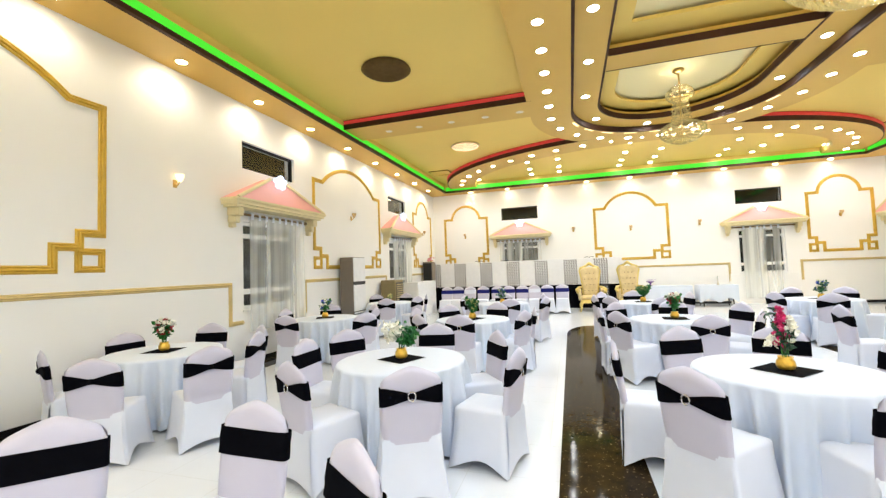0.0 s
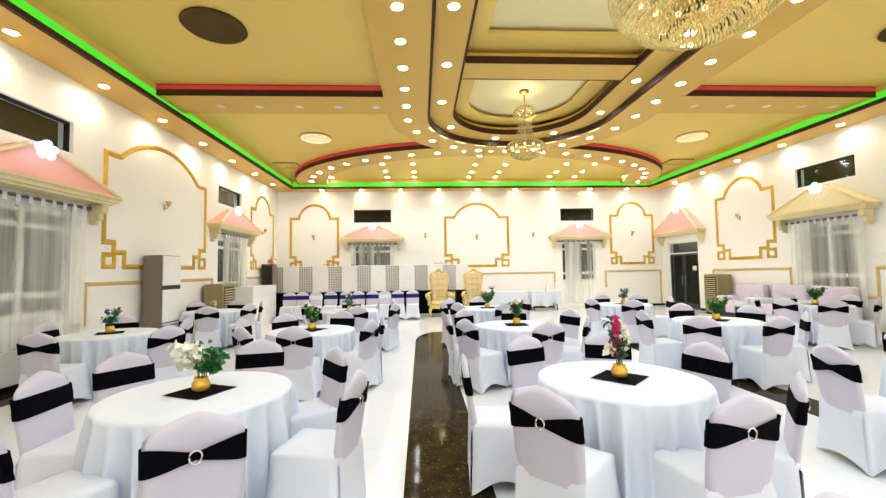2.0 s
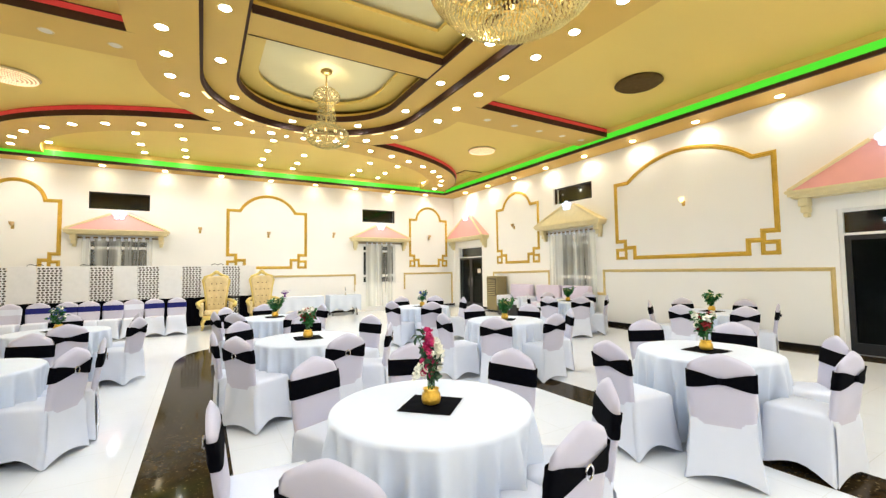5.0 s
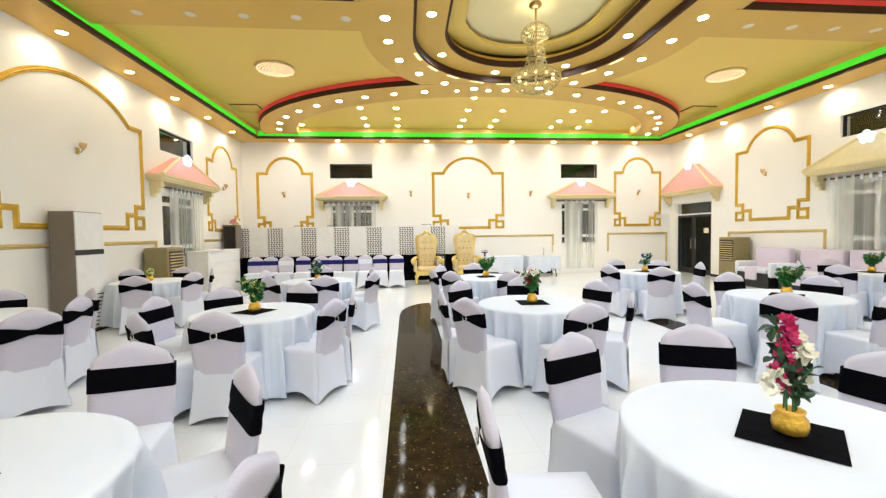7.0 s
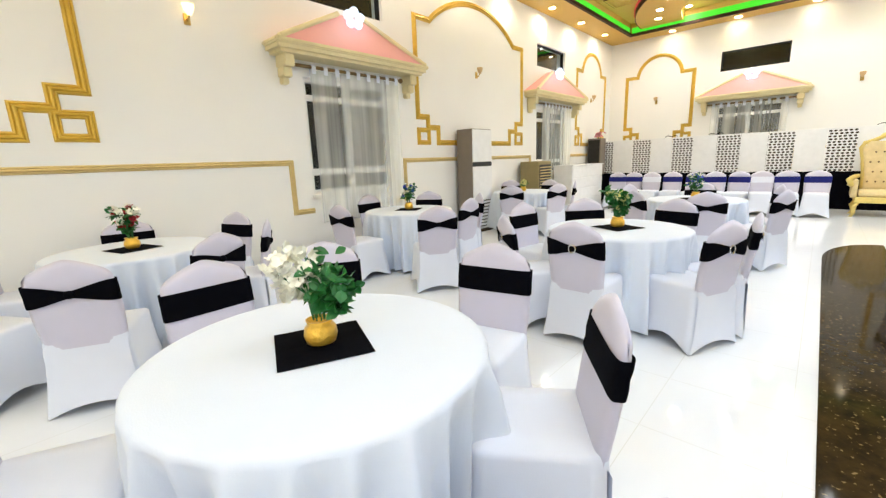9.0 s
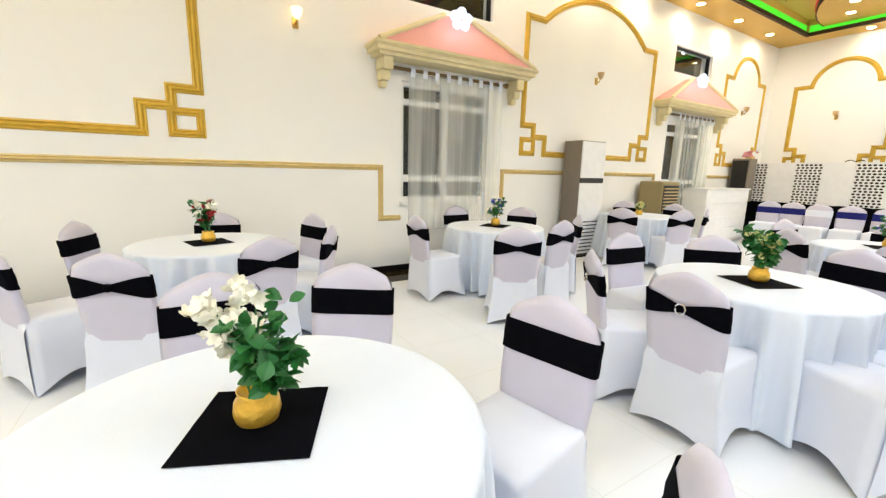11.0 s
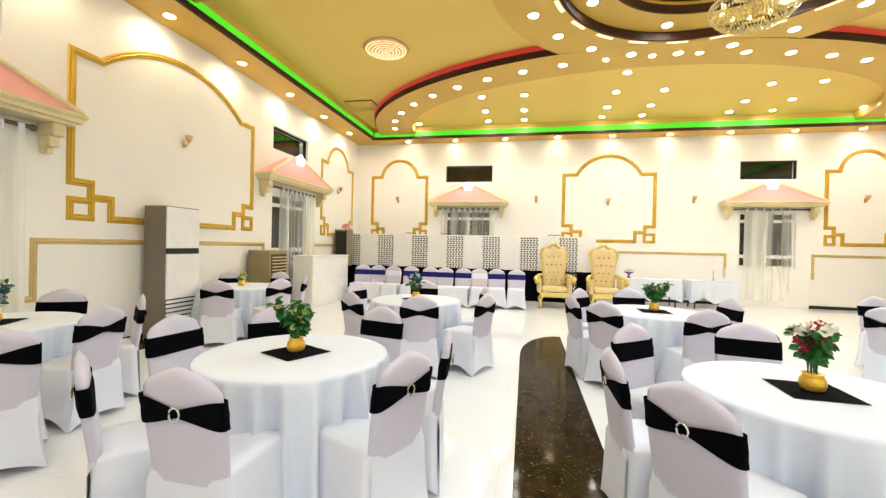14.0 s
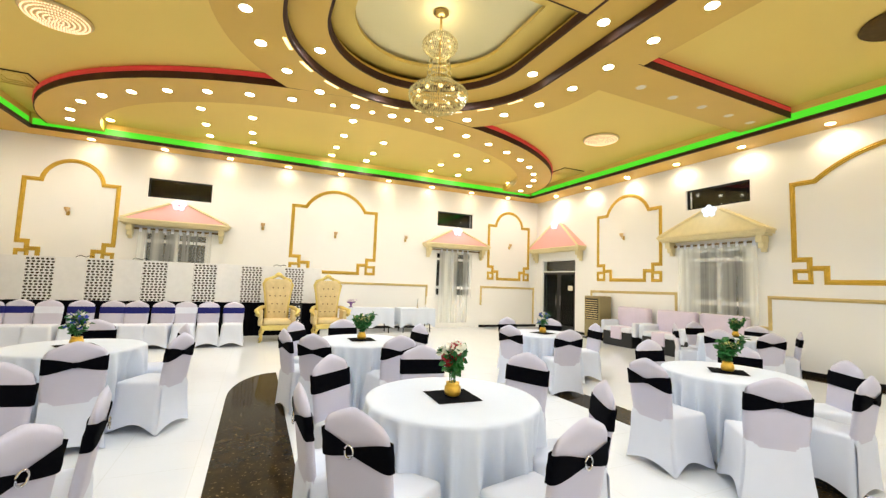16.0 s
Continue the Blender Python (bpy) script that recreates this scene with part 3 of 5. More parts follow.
dado("trim_dado_1", on_left, [(YF, 1.46), (7.37, 1.46), (7.37, 0.77), (7.66, 0.77)])
dado("trim_dado_2", on_left, [(9.2, 0.77), (9.5, 0.77), (9.5, 1.45), (13.75, 1.45), (13.75, 0.77), (14.0, 0.77)])
dado("trim_dado_3", on_left, [(15.6, 0.77), (15.85, 0.77), (15.85, 1.45), (YB - 0.05, 1.45)])
dado("trim_dado_4", on_back, [(XL + 0.05, 1.44), (-2.75, 1.44), (-2.75, 0.8), (-2.5, 0.8)])
dado("trim_dado_5", on_back, [(-0.9, 0.8), (-0.62, 0.8), (-0.62, 1.44), (5.74, 1.44), (5.74, 0.8)])
dado("trim_dado_6", on_back, [(7.9, 0.8), (7.9, 1.46), (10.25, 1.46), (10.25, 0.1)])
dado("trim_dado_7", on_right, [(15.9, 0.8), (15.9, 1.46), (12.92, 1.5), (12.92, 0.8), (12.65, 0.8)])
dado("trim_dado_8", on_right, [(11.05, 0.84), (10.77, 0.84), (10.77, 1.5), (5.85, 1.5), (5.85, 0.1)])

# ---------------------------------------------------------------- windows, hoods, curtains


def window(name, place, s0, s1, z0, z1, plain=False):
    root = new(name)
    tagged(root, "dark transom window with a thin frame" if plain else "white framed window, night outside", "window", kind="structure")
    fw = 0.03 if plain else 0.06

    def bar(bm, a, b, c, d, o0=-0.14, o1=-0.06):
        p, q = place(a, c, o0), place(b, d, o1)
        box(bm, min(p[0], q[0]), min(p[1], q[1]), c, max(p[0], q[0]), max(p[1], q[1]), d)

    bm = bmesh.new()
    bar(bm, s0, s0 + fw, z0, z1)
    bar(bm, s1 - fw, s1, z0, z1)
    bar(bm, s0 + fw, s1 - fw, z0, z0 + fw)
    bar(bm, s0 + fw, s1 - fw, z1 - fw, z1)
    if not plain:
        m = (s0 + s1) / 2
        bar(bm, m - 0.05, m + 0.05, z0 + fw, z1 - fw, -0.135, -0.065)
        for a, b in ((s0 + fw, m - 0.05), (m + 0.05, s1 - fw)):
            bar(bm, a, b, z0 + 0.27, z0 + 0.37, -0.13, -0.07)
            bar(bm, a, b, z1 - 0.30, z1 - 0.22, -0.13, -0.07)
    part("window_frame", bm, DARK if plain else FRAME, root)
    bm = bmesh.new()
    bar(bm, s0 + 0.01, s1 - 0.01, z0 + 0.01, z1 - 0.01, -0.105, -0.097)
    g = part("pane", bm, GLASS, root)
    g.visible_shadow = False
    if not plain:
        bm = bmesh.new()
        bar(bm, s0 - 0.03, s1 + 0.03, z0 - 0.045, z0 - 0.002, -0.02, 0.05)
        part("window_sill", bm, FRAME, root)
    bm = bmesh.new()
    bar(bm, s0 - 0.4, s1 + 0.4, z0 - 0.4, z1 + 0.4, -0.66, -0.62)
    part("night_backdrop", bm, NIGHT, root)


NIGHT = mat("night_outside", (0.006, 0.008, 0.008), 0.9)


def pediment(place, s, half, ze, za, proj, pink):
    """A hipped hood on corbels over an opening, with a lamp at its top."""
    root = thing("window_hood", ("pink" if pink else "cream") + " hipped plaster hood on corbels over an opening", "window hood", "window hoods")
    bm = bmesh.new()
    rw = half * 0.22
    b = [bm.verts.new(place(s - half, ze, 0)), bm.verts.new(place(s + half, ze, 0)), bm.verts.new(place(s + half - 0.04, ze, proj)), bm.verts.new(place(s - half + 0.04, ze, proj)),
         bm.verts.new(place(s - rw, za, 0)), bm.verts.new(place(s + rw, za, 0)), bm.verts.new(place(s + rw * 0.8, za, 0.12)), bm.verts.new(place(s - rw * 0.8, za, 0.12))]
    for f in ((0, 1, 2, 3), (3, 2, 6, 7), (0, 3, 7, 4), (1, 5, 6, 2), (4, 7, 6, 5), (0, 4, 5, 1)):
        bm.faces.new([b[i] for i in f])
    part("roof", bm, PINK if pink else CREAM, root, "pink painted sloping top" if pink else "")
    eave = bmesh.new()

    def blk(bm, a, b_, c, d, o0, o1):
        p, q = place(a, c, o0), place(b_, d, o1)
        box(bm, min(p[0], q[0]), min(p[1], q[1]), c, max(p[0], q[0]), max(p[1], q[1]), d)

    blk(eave, s - half - 0.03, s + half + 0.03, ze - 0.06, ze, 0, proj + 0.03)
    bmesh.ops.bevel(eave, geom=eave.edges[:], offset=0.018, segments=3, affect="EDGES")
    part("cornice", eave, CREAM, root, "cream rounded cornice")
    for inset, z0, z1 in ((0.01, 0.11, 0.06), (0.06, 0.15, 0.11)):
        step = bmesh.new()
        blk(step, s - half + inset, s + half - inset, ze - z0, ze - z1, 0, proj - inset)
        part("cornice_step", step, CREAM, root)
    hips = bmesh.new()
    for sg in (-1, 1):
        tube([place(s + sg * (half - 0.03), ze, proj), place(s + sg * rw * 0.8, za, 0.13)], 0.035, 8, hips)
    part("hip", hips, CREAM, root)
    for sg in (-1, 1):
        bm = bmesh.new()
        c = s + sg * (half - 0.2)
        blk(bm, c - 0.07, c + 0.07, ze - 0.3, ze - 0.15, 0, proj * 0.7)
        blk(bm, c - 0.06, c + 0.06, ze - 0.42, ze - 0.3, 0, proj * 0.5)
        blk(bm, c - 0.045, c + 0.045, ze - 0.5, ze - 0.42, 0, proj * 0.3)
        bmesh.ops.bevel(bm, geom=bm.edges[:], offset=0.012, segments=2, affect="EDGES")
        part("corbel", bm, CREAM, root, "cream scrolled corbel")
    lampo = thing("hood_lamp", "white glass cluster lamp above a window hood, lit", "wall lamp", "hood lamps")
    for k in range(5):
        a = 2 * math.pi * k / 5 + 0.3
        x, y, z = place(s + 0.11 * math.cos(a), za - 0.03 + 0.09 * math.sin(a), 0.2)
        bm = bmesh.new()
        bmesh.ops.create_icosphere(bm, subdivisions=2, radius=0.068, matrix=Matrix.Translation((x, y, z)))
        part("globe", bm, COLDLAMP, lampo, smooth=True)
    part("bracket", tube([place(s, za + 0.05, 0.0), place(s, za + 0.02, 0.14)], 0.018), SILVER, lampo)
    data = bpy.data.lights.new("lamp_light", "POINT")
    data.energy, data.color, data.shadow_soft_size = 3.5, (0.80, 0.88, 1.0), 0.1
    light = new("lamp_light", data)
    light.parent, light.location = lampo, place(s, za + 0.05, 0.36)


def curtain(place, s0, s1, ztop, zbot, seed, spans=None):
    rnd = random.Random(seed)
    root = thing("curtain", "sheer white curtain hanging by tabs from a bronze rail", "curtain", "curtains")
    part("rail", tube([place(s0 - 0.22, ztop - 0.02, 0.09), place(s1 + 0.22, ztop - 0.02, 0.09)], 0.024), BRONZE, root)
    for e in (s0 - 0.24, s1 + 0.24):
        bm = bmesh.new()
        bmesh.ops.create_icosphere(bm, subdivisions=2, radius=0.04, matrix=Matrix.Translation(place(e, ztop - 0.02, 0.09)))
        part("finial", bm, BRONZE, root, smooth=True)
    for a, b, *dense in spans or [(s0 - 0.1, s1 + 0.1)]:
        n = max(24, int((b - a) * 70))
        waves = [(rnd.uniform(5, 8), rnd.uniform(0, 6), 0.022), (rnd.uniform(11, 17), rnd.uniform(0, 6), 0.014), (rnd.uniform(26, 34), rnd.uniform(0, 6), 0.005)]
        bm = bmesh.new()
        rows = []
        for j in range(9):
            v = j / 8
            row = []
            for i in range(n + 1):
                s = a + (b - a) * i / n
                o = 0.09 + sum(A * (0.7 + 0.5 * v) * math.sin(F * (s + 0.03 * v) + p) for F, p, A in waves)
                row.append(bm.verts.new(place(s, ztop - 0.05 + (zbot - ztop + 0.08) * v, max(0.03, o))))
            rows.append(row)
        for r0, r1 in zip(rows, rows[1:]):
            for i in range(n):
                bm.faces.new((r0[i], r0[i + 1], r1[i + 1], r1[i]))
        part("sheer", bm, DENSE if dense else SHEER, root, "sheer white gathered cloth", smooth=True)
    lo, hi = (min(p[0] for p in spans), max(p[1] for p in spans)) if spans else (s0 - 0.1, s1 + 0.1)
    n = int((hi - lo) / 0.17)
    for i in range(n):
        s = lo + 0.05 + (hi - lo - 0.1) * i / (n - 1)
        loop = [(ztop - 0.11, 0.122), (ztop - 0.02, 0.128), (ztop + 0.016, 0.105), (ztop + 0.016, 0.075), (ztop - 0.02, 0.052), (ztop - 0.11, 0.058)]
        bm = bmesh.new()
        rows = [[bm.verts.new(place(s + q, z, o)) for q in (-0.033, 0.033)] for z, o in loop]
        for r0, r1 in zip(rows, rows[1:]):
            bm.faces.new((r0[0], r0[1], r1[1], r1[0]))
        part("tab", bm, COVER, root, smooth=True)


k = 1
for place, spans, zz in ((on_left, LWIN, ((1.0, 2.62), (3.62, 4.14))), (on_right, RWIN, ((1.0, 2.62), (3.66, 4.17))), (on_back, BWIN, ((1.08, 2.66), (3.58, 4.1)))):
    for a, b in spans:
        window("window_%d" % k, place, a, b, *zz[0])
        window("window_%d" % (k + 1), place, a, b, *zz[1], plain=True)
        k += 2
for place, s, half, ze, za, pink in ((on_left, 8.48, 1.3, 2.98, 3.5, True), (on_left, 14.85, 1.4, 2.98, 3.52, True), (on_back, -1.68, 1.25, 2.93, 3.42, True),
                                     (on_back, 6.78, 1.25, 2.93, 3.42, True), (on_right, 11.9, 1.28, 2.98, 3.55, False), (on_right, 17.55, 1.4, 2.98, 3.85, True), (on_right, 5.0, 1.35, 2.98, 3.7, True)):
    pediment(place, s, half, ze, za, 0.36, pink)
curtain(on_left, 7.68, 9.18, 2.76, 0.55, 1, [(7.74, 9.12), (9.12, 9.34, 1)])
curtain(on_left, 14.05, 15.55, 2.76, 0.6, 2, [(14.25, 15.3), (15.3, 15.8, 1)])
curtain(on_back, -2.45, -0.95, 2.72, 0.8, 3)
curtain(on_back, 6.06, 7.48, 2.74, 0.15, 4, [(6.16, 6.62, 1), (6.62, 7.3)])
curtain(on_right, 11.1, 12.62, 2.74, 0.55, 5, [(12.2, 12.8, 1), (11.25, 12.2), (10.93, 11.25, 1)])


def sconce(place, s, z, on=False):
    root = thing("wall_sconce", "small brass wall sconce with a glass shade", "wall lamp", "wall sconces")
    bm = bmesh.new()
    p, q = place(s - 0.035, z - 0.1, 0), place(s + 0.035, z + 0.02, 0.018)
    box(bm, min(p[0], q[0]), min(p[1], q[1]), z - 0.1, max(p[0], q[0]), max(p[1], q[1]), z + 0.02)
    bmesh.ops.bevel(bm, geom=bm.edges[:], offset=0.006, segments=2, affect="EDGES")
    part("wall_plate", bm, BRASS, root)
    part("arm", tube([place(s, z - 0.04, 0.015), place(s, z - 0.07, 0.06), place(s, z - 0.02, 0.1)], 0.01), BRASS, root)
    part("shade", lathe([(0.02, 0), (0.05, 0.05), (0.062, 0.11), (0.058, 0.115), (0.045, 0.05), (0.012, 0.01)], 14, at=place(s, z - 0.02, 0.1)), WARMLAMP if on else WARMSHADE, root, "frosted amber glass shade", smooth=True)


WARMSHADE = mat("amber_glass", (0.62, 0.42, 0.2), 0.3, vary=0.1)
for place, s, z in ((on_left, 6.32, 3.1), (on_left, 11.6, 3.14), (on_left, 17.3, 3.1), (on_left, 3.5, 3.1), (on_back, -4.05, 3.0), (on_back, 0.43, 3.02), (on_back, 2.54, 2.94), (on_back, 4.88, 3.0),
                    (on_back, 9.08, 3.02), (on_right, 14.6, 3.15), (on_right, 8.45, 3.13)):
    sconce(place, s, z, s in (6.32, 8.45))

# ---------------------------------------------------------------- doors
for nm, y0, y1 in (("door_1", 16.66, 18.5), ("door_2", 4.3, 5.75)):
    root = tagged(new(nm), "dark glass double door with a transom, night outside", "door", kind="structure")
    part("door_frame", boxes((XR + 0.05, y0, 0, XR + 0.13, y0 + 0.06, 2.58), (XR + 0.05, y1 - 0.06, 0, XR + 0.13, y1, 2.58), (XR + 0.05, y0 + 0.06, 2.52, XR + 0.13, y1 - 0.06, 2.58),
                             (XR + 0.05, y0 + 0.06, 2.1, XR + 0.13, y1 - 0.06, 2.145)), FRAME, root)
    ym = (y0 + y1) / 2
    for a, b in ((y0 + 0.06, ym - 0.01), (ym + 0.01, y1 - 0.06)):
        lf = part("door_leaf", boxes((XR + 0.07, a, 0.01, XR + 0.11, a + 0.08, 2.1), (XR + 0.07, b - 0.08, 0.01, XR + 0.11, b, 2.1), (XR + 0.07, a + 0.08, 0.01, XR + 0.11, b - 0.08, 0.2),
                                     (XR + 0.07, a + 0.08, 2.02, XR + 0.11, b - 0.08, 2.1)), BLACKP, root)
        part("pane", boxes((XR + 0.086, a + 0.07, 0.19, XR + 0.094, b - 0.07, 2.03)), DOORGLASS, lf).visible_shadow = False
        part("handle", tube([(XR + 0.04, (a if a > ym else b) + (0.1 if a > ym else -0.1), z) for z in (0.9, 1.25)], 0.012), SILVER, lf)
    part("pane", boxes((XR + 0.086, y0 + 0.05, 2.16, XR + 0.094, y1 - 0.05, 2.53)), GLASS, root).visible_shadow = False
    if y0 > 10:
        part("sign_plate", boxes((XR + 0.06, y0 + 0.2, 1.45, XR + 0.068, y0 + 0.42, 1.62)), LENSOFF, root, "small pale notice plate")
    part("night_backdrop", boxes((XR + 0.9, y0 - 0.6, -0.1, XR + 0.94, y1 + 0.6, 3.0)), NIGHT, root)

# ---------------------------------------------------------------- tables


def tablecloth():
    rnd = random.Random(4)
    bm = bmesh.new()
    n, R = 264, 0.602
    prof = [(0.0, 0.765), (0.3, 0.765), (0.55, 0.765), (R - 0.012, 0.764), (R, 0.757), (R + 0.006, 0.74)] + [(R + 0.006, 0.74 - 0.71 * k / 7) for k in range(1, 8)]
    ph = [(rnd.randint(9, 12), rnd.uniform(0, 6), 0.45), (rnd.randint(23, 26), rnd.uniform(0, 6), 0.42), (rnd.randint(5, 7), rnd.uniform(0, 6), 0.25)]
    rings = []
    for r, z in prof[1:]:
        drop = max(0, (0.745 - z) / 0.71)
        row = []
        for i in range(n):
            a = 2 * math.pi * i / n
            w = sum(A * (2.4 * (0.5 + 0.5 * math.sin(F * a + p + 0.5 * math.sin(2 * a + F))) ** 2 - 0.9) for F, p, A in ph)
            rr = r + drop ** 0.6 * 0.125 * (w - 0.25)
            row.append(bm.verts.new((rr * math.cos(a), rr * math.sin(a), z + (0.012 * w * drop if drop > 0.95 else 0))))
        rings.append(row)
    c = bm.verts.new((0, 0, 0.765))
    for i in range(n):
        bm.faces.new((c, rings[0][i], rings[0][(i + 1) % n]))
    for a, b in zip(rings, rings[1:]):
        for i in range(n):
            bm.faces.new((a[i], b[i], b[(i + 1) % n], a[(i + 1) % n]))
    ob = part("tablecloth", bm, CLOTH, smooth=True)
    return tagged(ob, "white floor-length tablecloth draped over a round table", "tablecloth", "tablecloths")


def round_table():
    t = thing("round_table", "round folding banquet table under a white cloth", "table", "round tables")
    part("tabletop", lathe([(0.55, 0.72), (0.565, 0.725), (0.565, 0.75), (0.55, 0.755)], 40), DARK, t)
    for k in range(4):
        a = math.pi / 4 + k * math.pi / 2
        part("leg", tube([(0.38 * math.cos(a), 0.38 * math.sin(a), 0.0), (0.38 * math.cos(a), 0.38 * math.sin(a), 0.72)], 0.015), DARK, t)
    return t


def place_mat():
    bm = bmesh.new()
    n, h = 10, 0.16
    g = [[bm.verts.new((-h + 2 * h * i / n, -h + 2 * h * j / n, 0.0025 + 0.002 * noise.noise(Vector((i * 0.5, j * 0.5, 1))))) for j in range(n + 1)] for i in range(n + 1)]
    for i in range(n):
        for j in range(n):
            bm.faces.new((g[i][j], g[i + 1][j], g[i + 1][j + 1], g[i][j + 1]))
    r = bmesh.ops.extrude_face_region(bm, geom=bm.faces[:])
    bmesh.ops.translate(bm, verts=[v for v in r["geom"] if isinstance(v, bmesh.types.BMVert)], vec=(0, 0, 0.002))
    ob = part("centre_mat", bm, BLACK)
    return tagged(ob, "black satin square cloth on the table", "table mat", "centre mats")


def leaf(bm, p, d, length, width, rnd):
    """A pointed, folded and drooping leaf from p along d."""
    d = Vector(d).normalized()
    side = d.cross(Vector((rnd.uniform(-1, 1), rnd.uniform(-1, 1), rnd.uniform(0.3, 1)))).normalized()
    up = side.cross(d)
    p = Vector(p)
    prev = None
    for f, w in ((0.0, 0.1), (0.3, 0.8), (0.6, 1.0), (0.85, 0.55), (1.0, 0.04)):
        m = p + d * length * f + up * length * (0.16 * f - 0.3 * f * f)
        row = [bm.verts.new(m + side * width * w / 2 + up * width * 0.16 * w), bm.verts.new(m), bm.verts.new(m - side * width * w / 2 + up * width * 0.16 * w)]
        if prev:
            bm.faces.new((prev[0], prev[1], row[1], row[0]))
            bm.faces.new((prev[1], prev[2], row[2], row[1]))
        prev = row


def blossom(bm, c, r, rnd, petals=6):
    """An open flower of cupped petals."""
    c = Vector(c)
    ax = Vector((rnd.uniform(-1, 1), rnd.uniform(-1, 1), rnd.uniform(0.1, 1))).normalized()
    u = ax.orthogonal().normalized()
    w = ax.cross(u)
    for k in range(petals):
        a = 2 * math.pi * k / petals + rnd.uniform(-0.2, 0.2)
        d = (math.cos(a) * u + math.sin(a) * w + ax * rnd.uniform(0.2, 0.7)).normalized()
        s = ax.cross(d).normalized()
        v = [bm.verts.new(q) for q in (c, c + d * r * 0.6 + s * r * 0.42, c + d * r + s * r * 0.16 + ax * r * 0.15, c + d * r - s * r * 0.16 + ax * r * 0.15, c + d * r * 0.6 - s * r * 0.42)]
        bm.faces.new(v)


def flowers(kind, seed):
    rnd = random.Random(seed)
    labels = {"white": "white orchids and green leaves in a gold wrapped pot", "red": "tall magenta and white flowers in a gold wrapped pot", "green": "green leaves with cream flowers in a gold wrapped pot",
              "mixed": "red and white flowers with leaves in a gold wrapped pot", "blue": "blue and white flowers with leaves in a gold wrapped pot", "yellow": "small pot of yellow flowers in gold wrapping"}
    f = thing("flower_arrangement", labels[kind], "flowers", "table flowers")
    part("pot", lathe([(0.036, 0.0), (0.053, 0.008), (0.06, 0.032), (0.056, 0.062), (0.043, 0.078), (0.05, 0.092), (0.044, 0.09), (0.036, 0.08), (0.0, 0.075)], 18), VASE, f, "crinkled gold foil pot", smooth=True)
    top = {"white": 0.32, "red": 0.46, "green": 0.34, "mixed": 0.35, "blue": 0.36, "yellow": 0.22}[kind]
    wide = {"white": 0.125, "red": 0.12, "green": 0.17, "mixed": 0.13, "blue": 0.12, "yellow": 0.1}[kind]
    stems = bmesh.new()
    ends = []
    for k in range(11):
        a = rnd.uniform(0, 6.28)
        r = wide * rnd.uniform(0.25, 1.0)
        e = Vector((r * math.cos(a), r * math.sin(a), rnd.uniform(0.55, 1.0) * top))
        ends.append(e)
        tube([(0.02 * math.cos(a), 0.02 * math.sin(a), 0.09), (e.x * 0.35, e.y * 0.35, 0.09 + (e.z - 0.09) * 0.6), tuple(e)], 0.003, 5, stems)
    tagged(part("greenery_stem", stems, LEAF, f), kind="stuff")
    bm = bmesh.new()
    lo, hi = {"white": (190, 0.05), "red": (110, 0.045), "green": (300, 0.058), "mixed": (190, 0.055), "blue": (120, 0.05), "yellow": (60, 0.045)}[kind]
    shift = Vector((0.07, 0.04, 0)) if kind == "white" else Vector((0, 0, 0))
    for k in range(lo):
        e = rnd.choice(ends)
        q = Vector((0, 0, 0.09)).lerp(e, rnd.uniform(0.3, 1.0)) + shift * rnd.uniform(0.4, 1)
        leaf(bm, q, (rnd.gauss(0, 1), rnd.gauss(0, 1), rnd.gauss(0.2, 0.6)), hi * rnd.uniform(0.7, 1.4), hi * rnd.uniform(0.55, 0.85), rnd)
    tagged(part("foliage", bm, LEAF2 if kind in ("red",) else LEAF, f), kind="stuff")
    if kind == "red":
        for off, m_, z0, z1, nn, rr in (((-0.015, 0.0), PINKF, 0.17, 0.45, 70, 0.022), ((0.05, 0.015), WHITEF, 0.2, 0.37, 46, 0.026), ((-0.08, -0.02), WHITEF, 0.17, 0.24, 12, 0.03)):
            bm = bmesh.new()
            for k in range(nn):
                z = z0 + (z1 - z0) * k / nn
                w = 0.042 * (1.15 - 0.8 * k / nn)
                blossom(bm, (off[0] + rnd.gauss(0, w * 0.5), off[1] + rnd.gauss(0, w * 0.5), z), rr, rnd)
            tagged(part("bloom", bm, m_, f, "magenta flower spike" if m_ is PINKF else "white flowers"), kind="stuff")
    else:
        cols = {"white": [(WHITEF, 80, 0.03)], "green": [(YELLOWF, 46, 0.026)], "mixed": [(WHITEF, 36, 0.034), (REDF, 40, 0.03)], "blue": [(BLUEF, 16, 0.03), (WHITEF, 24, 0.03)], "yellow": [(YELLOWF, 28, 0.034)]}[kind]
        for i, (m_, nn, rr) in enumerate(cols):
            bm = bmesh.new()
            for k in range(nn):
                e = rnd.choice(ends)
                q = e.lerp(Vector((0, 0, 0.15)), rnd.uniform(0, 0.5) if kind != "mixed" else (0.1 + 0.5 * i) * rnd.random())
                if kind == "white":
                    q = q - shift * rnd.uniform(0.3, 1.2) + Vector((0, 0, 0.02))
                blossom(bm, q + Vector((rnd.gauss(0, 0.012), rnd.gauss(0, 0.012), rnd.gauss(0, 0.012))), rr, rnd)
            tagged(part("bloom", bm, m_, f), kind="stuff")
    return f


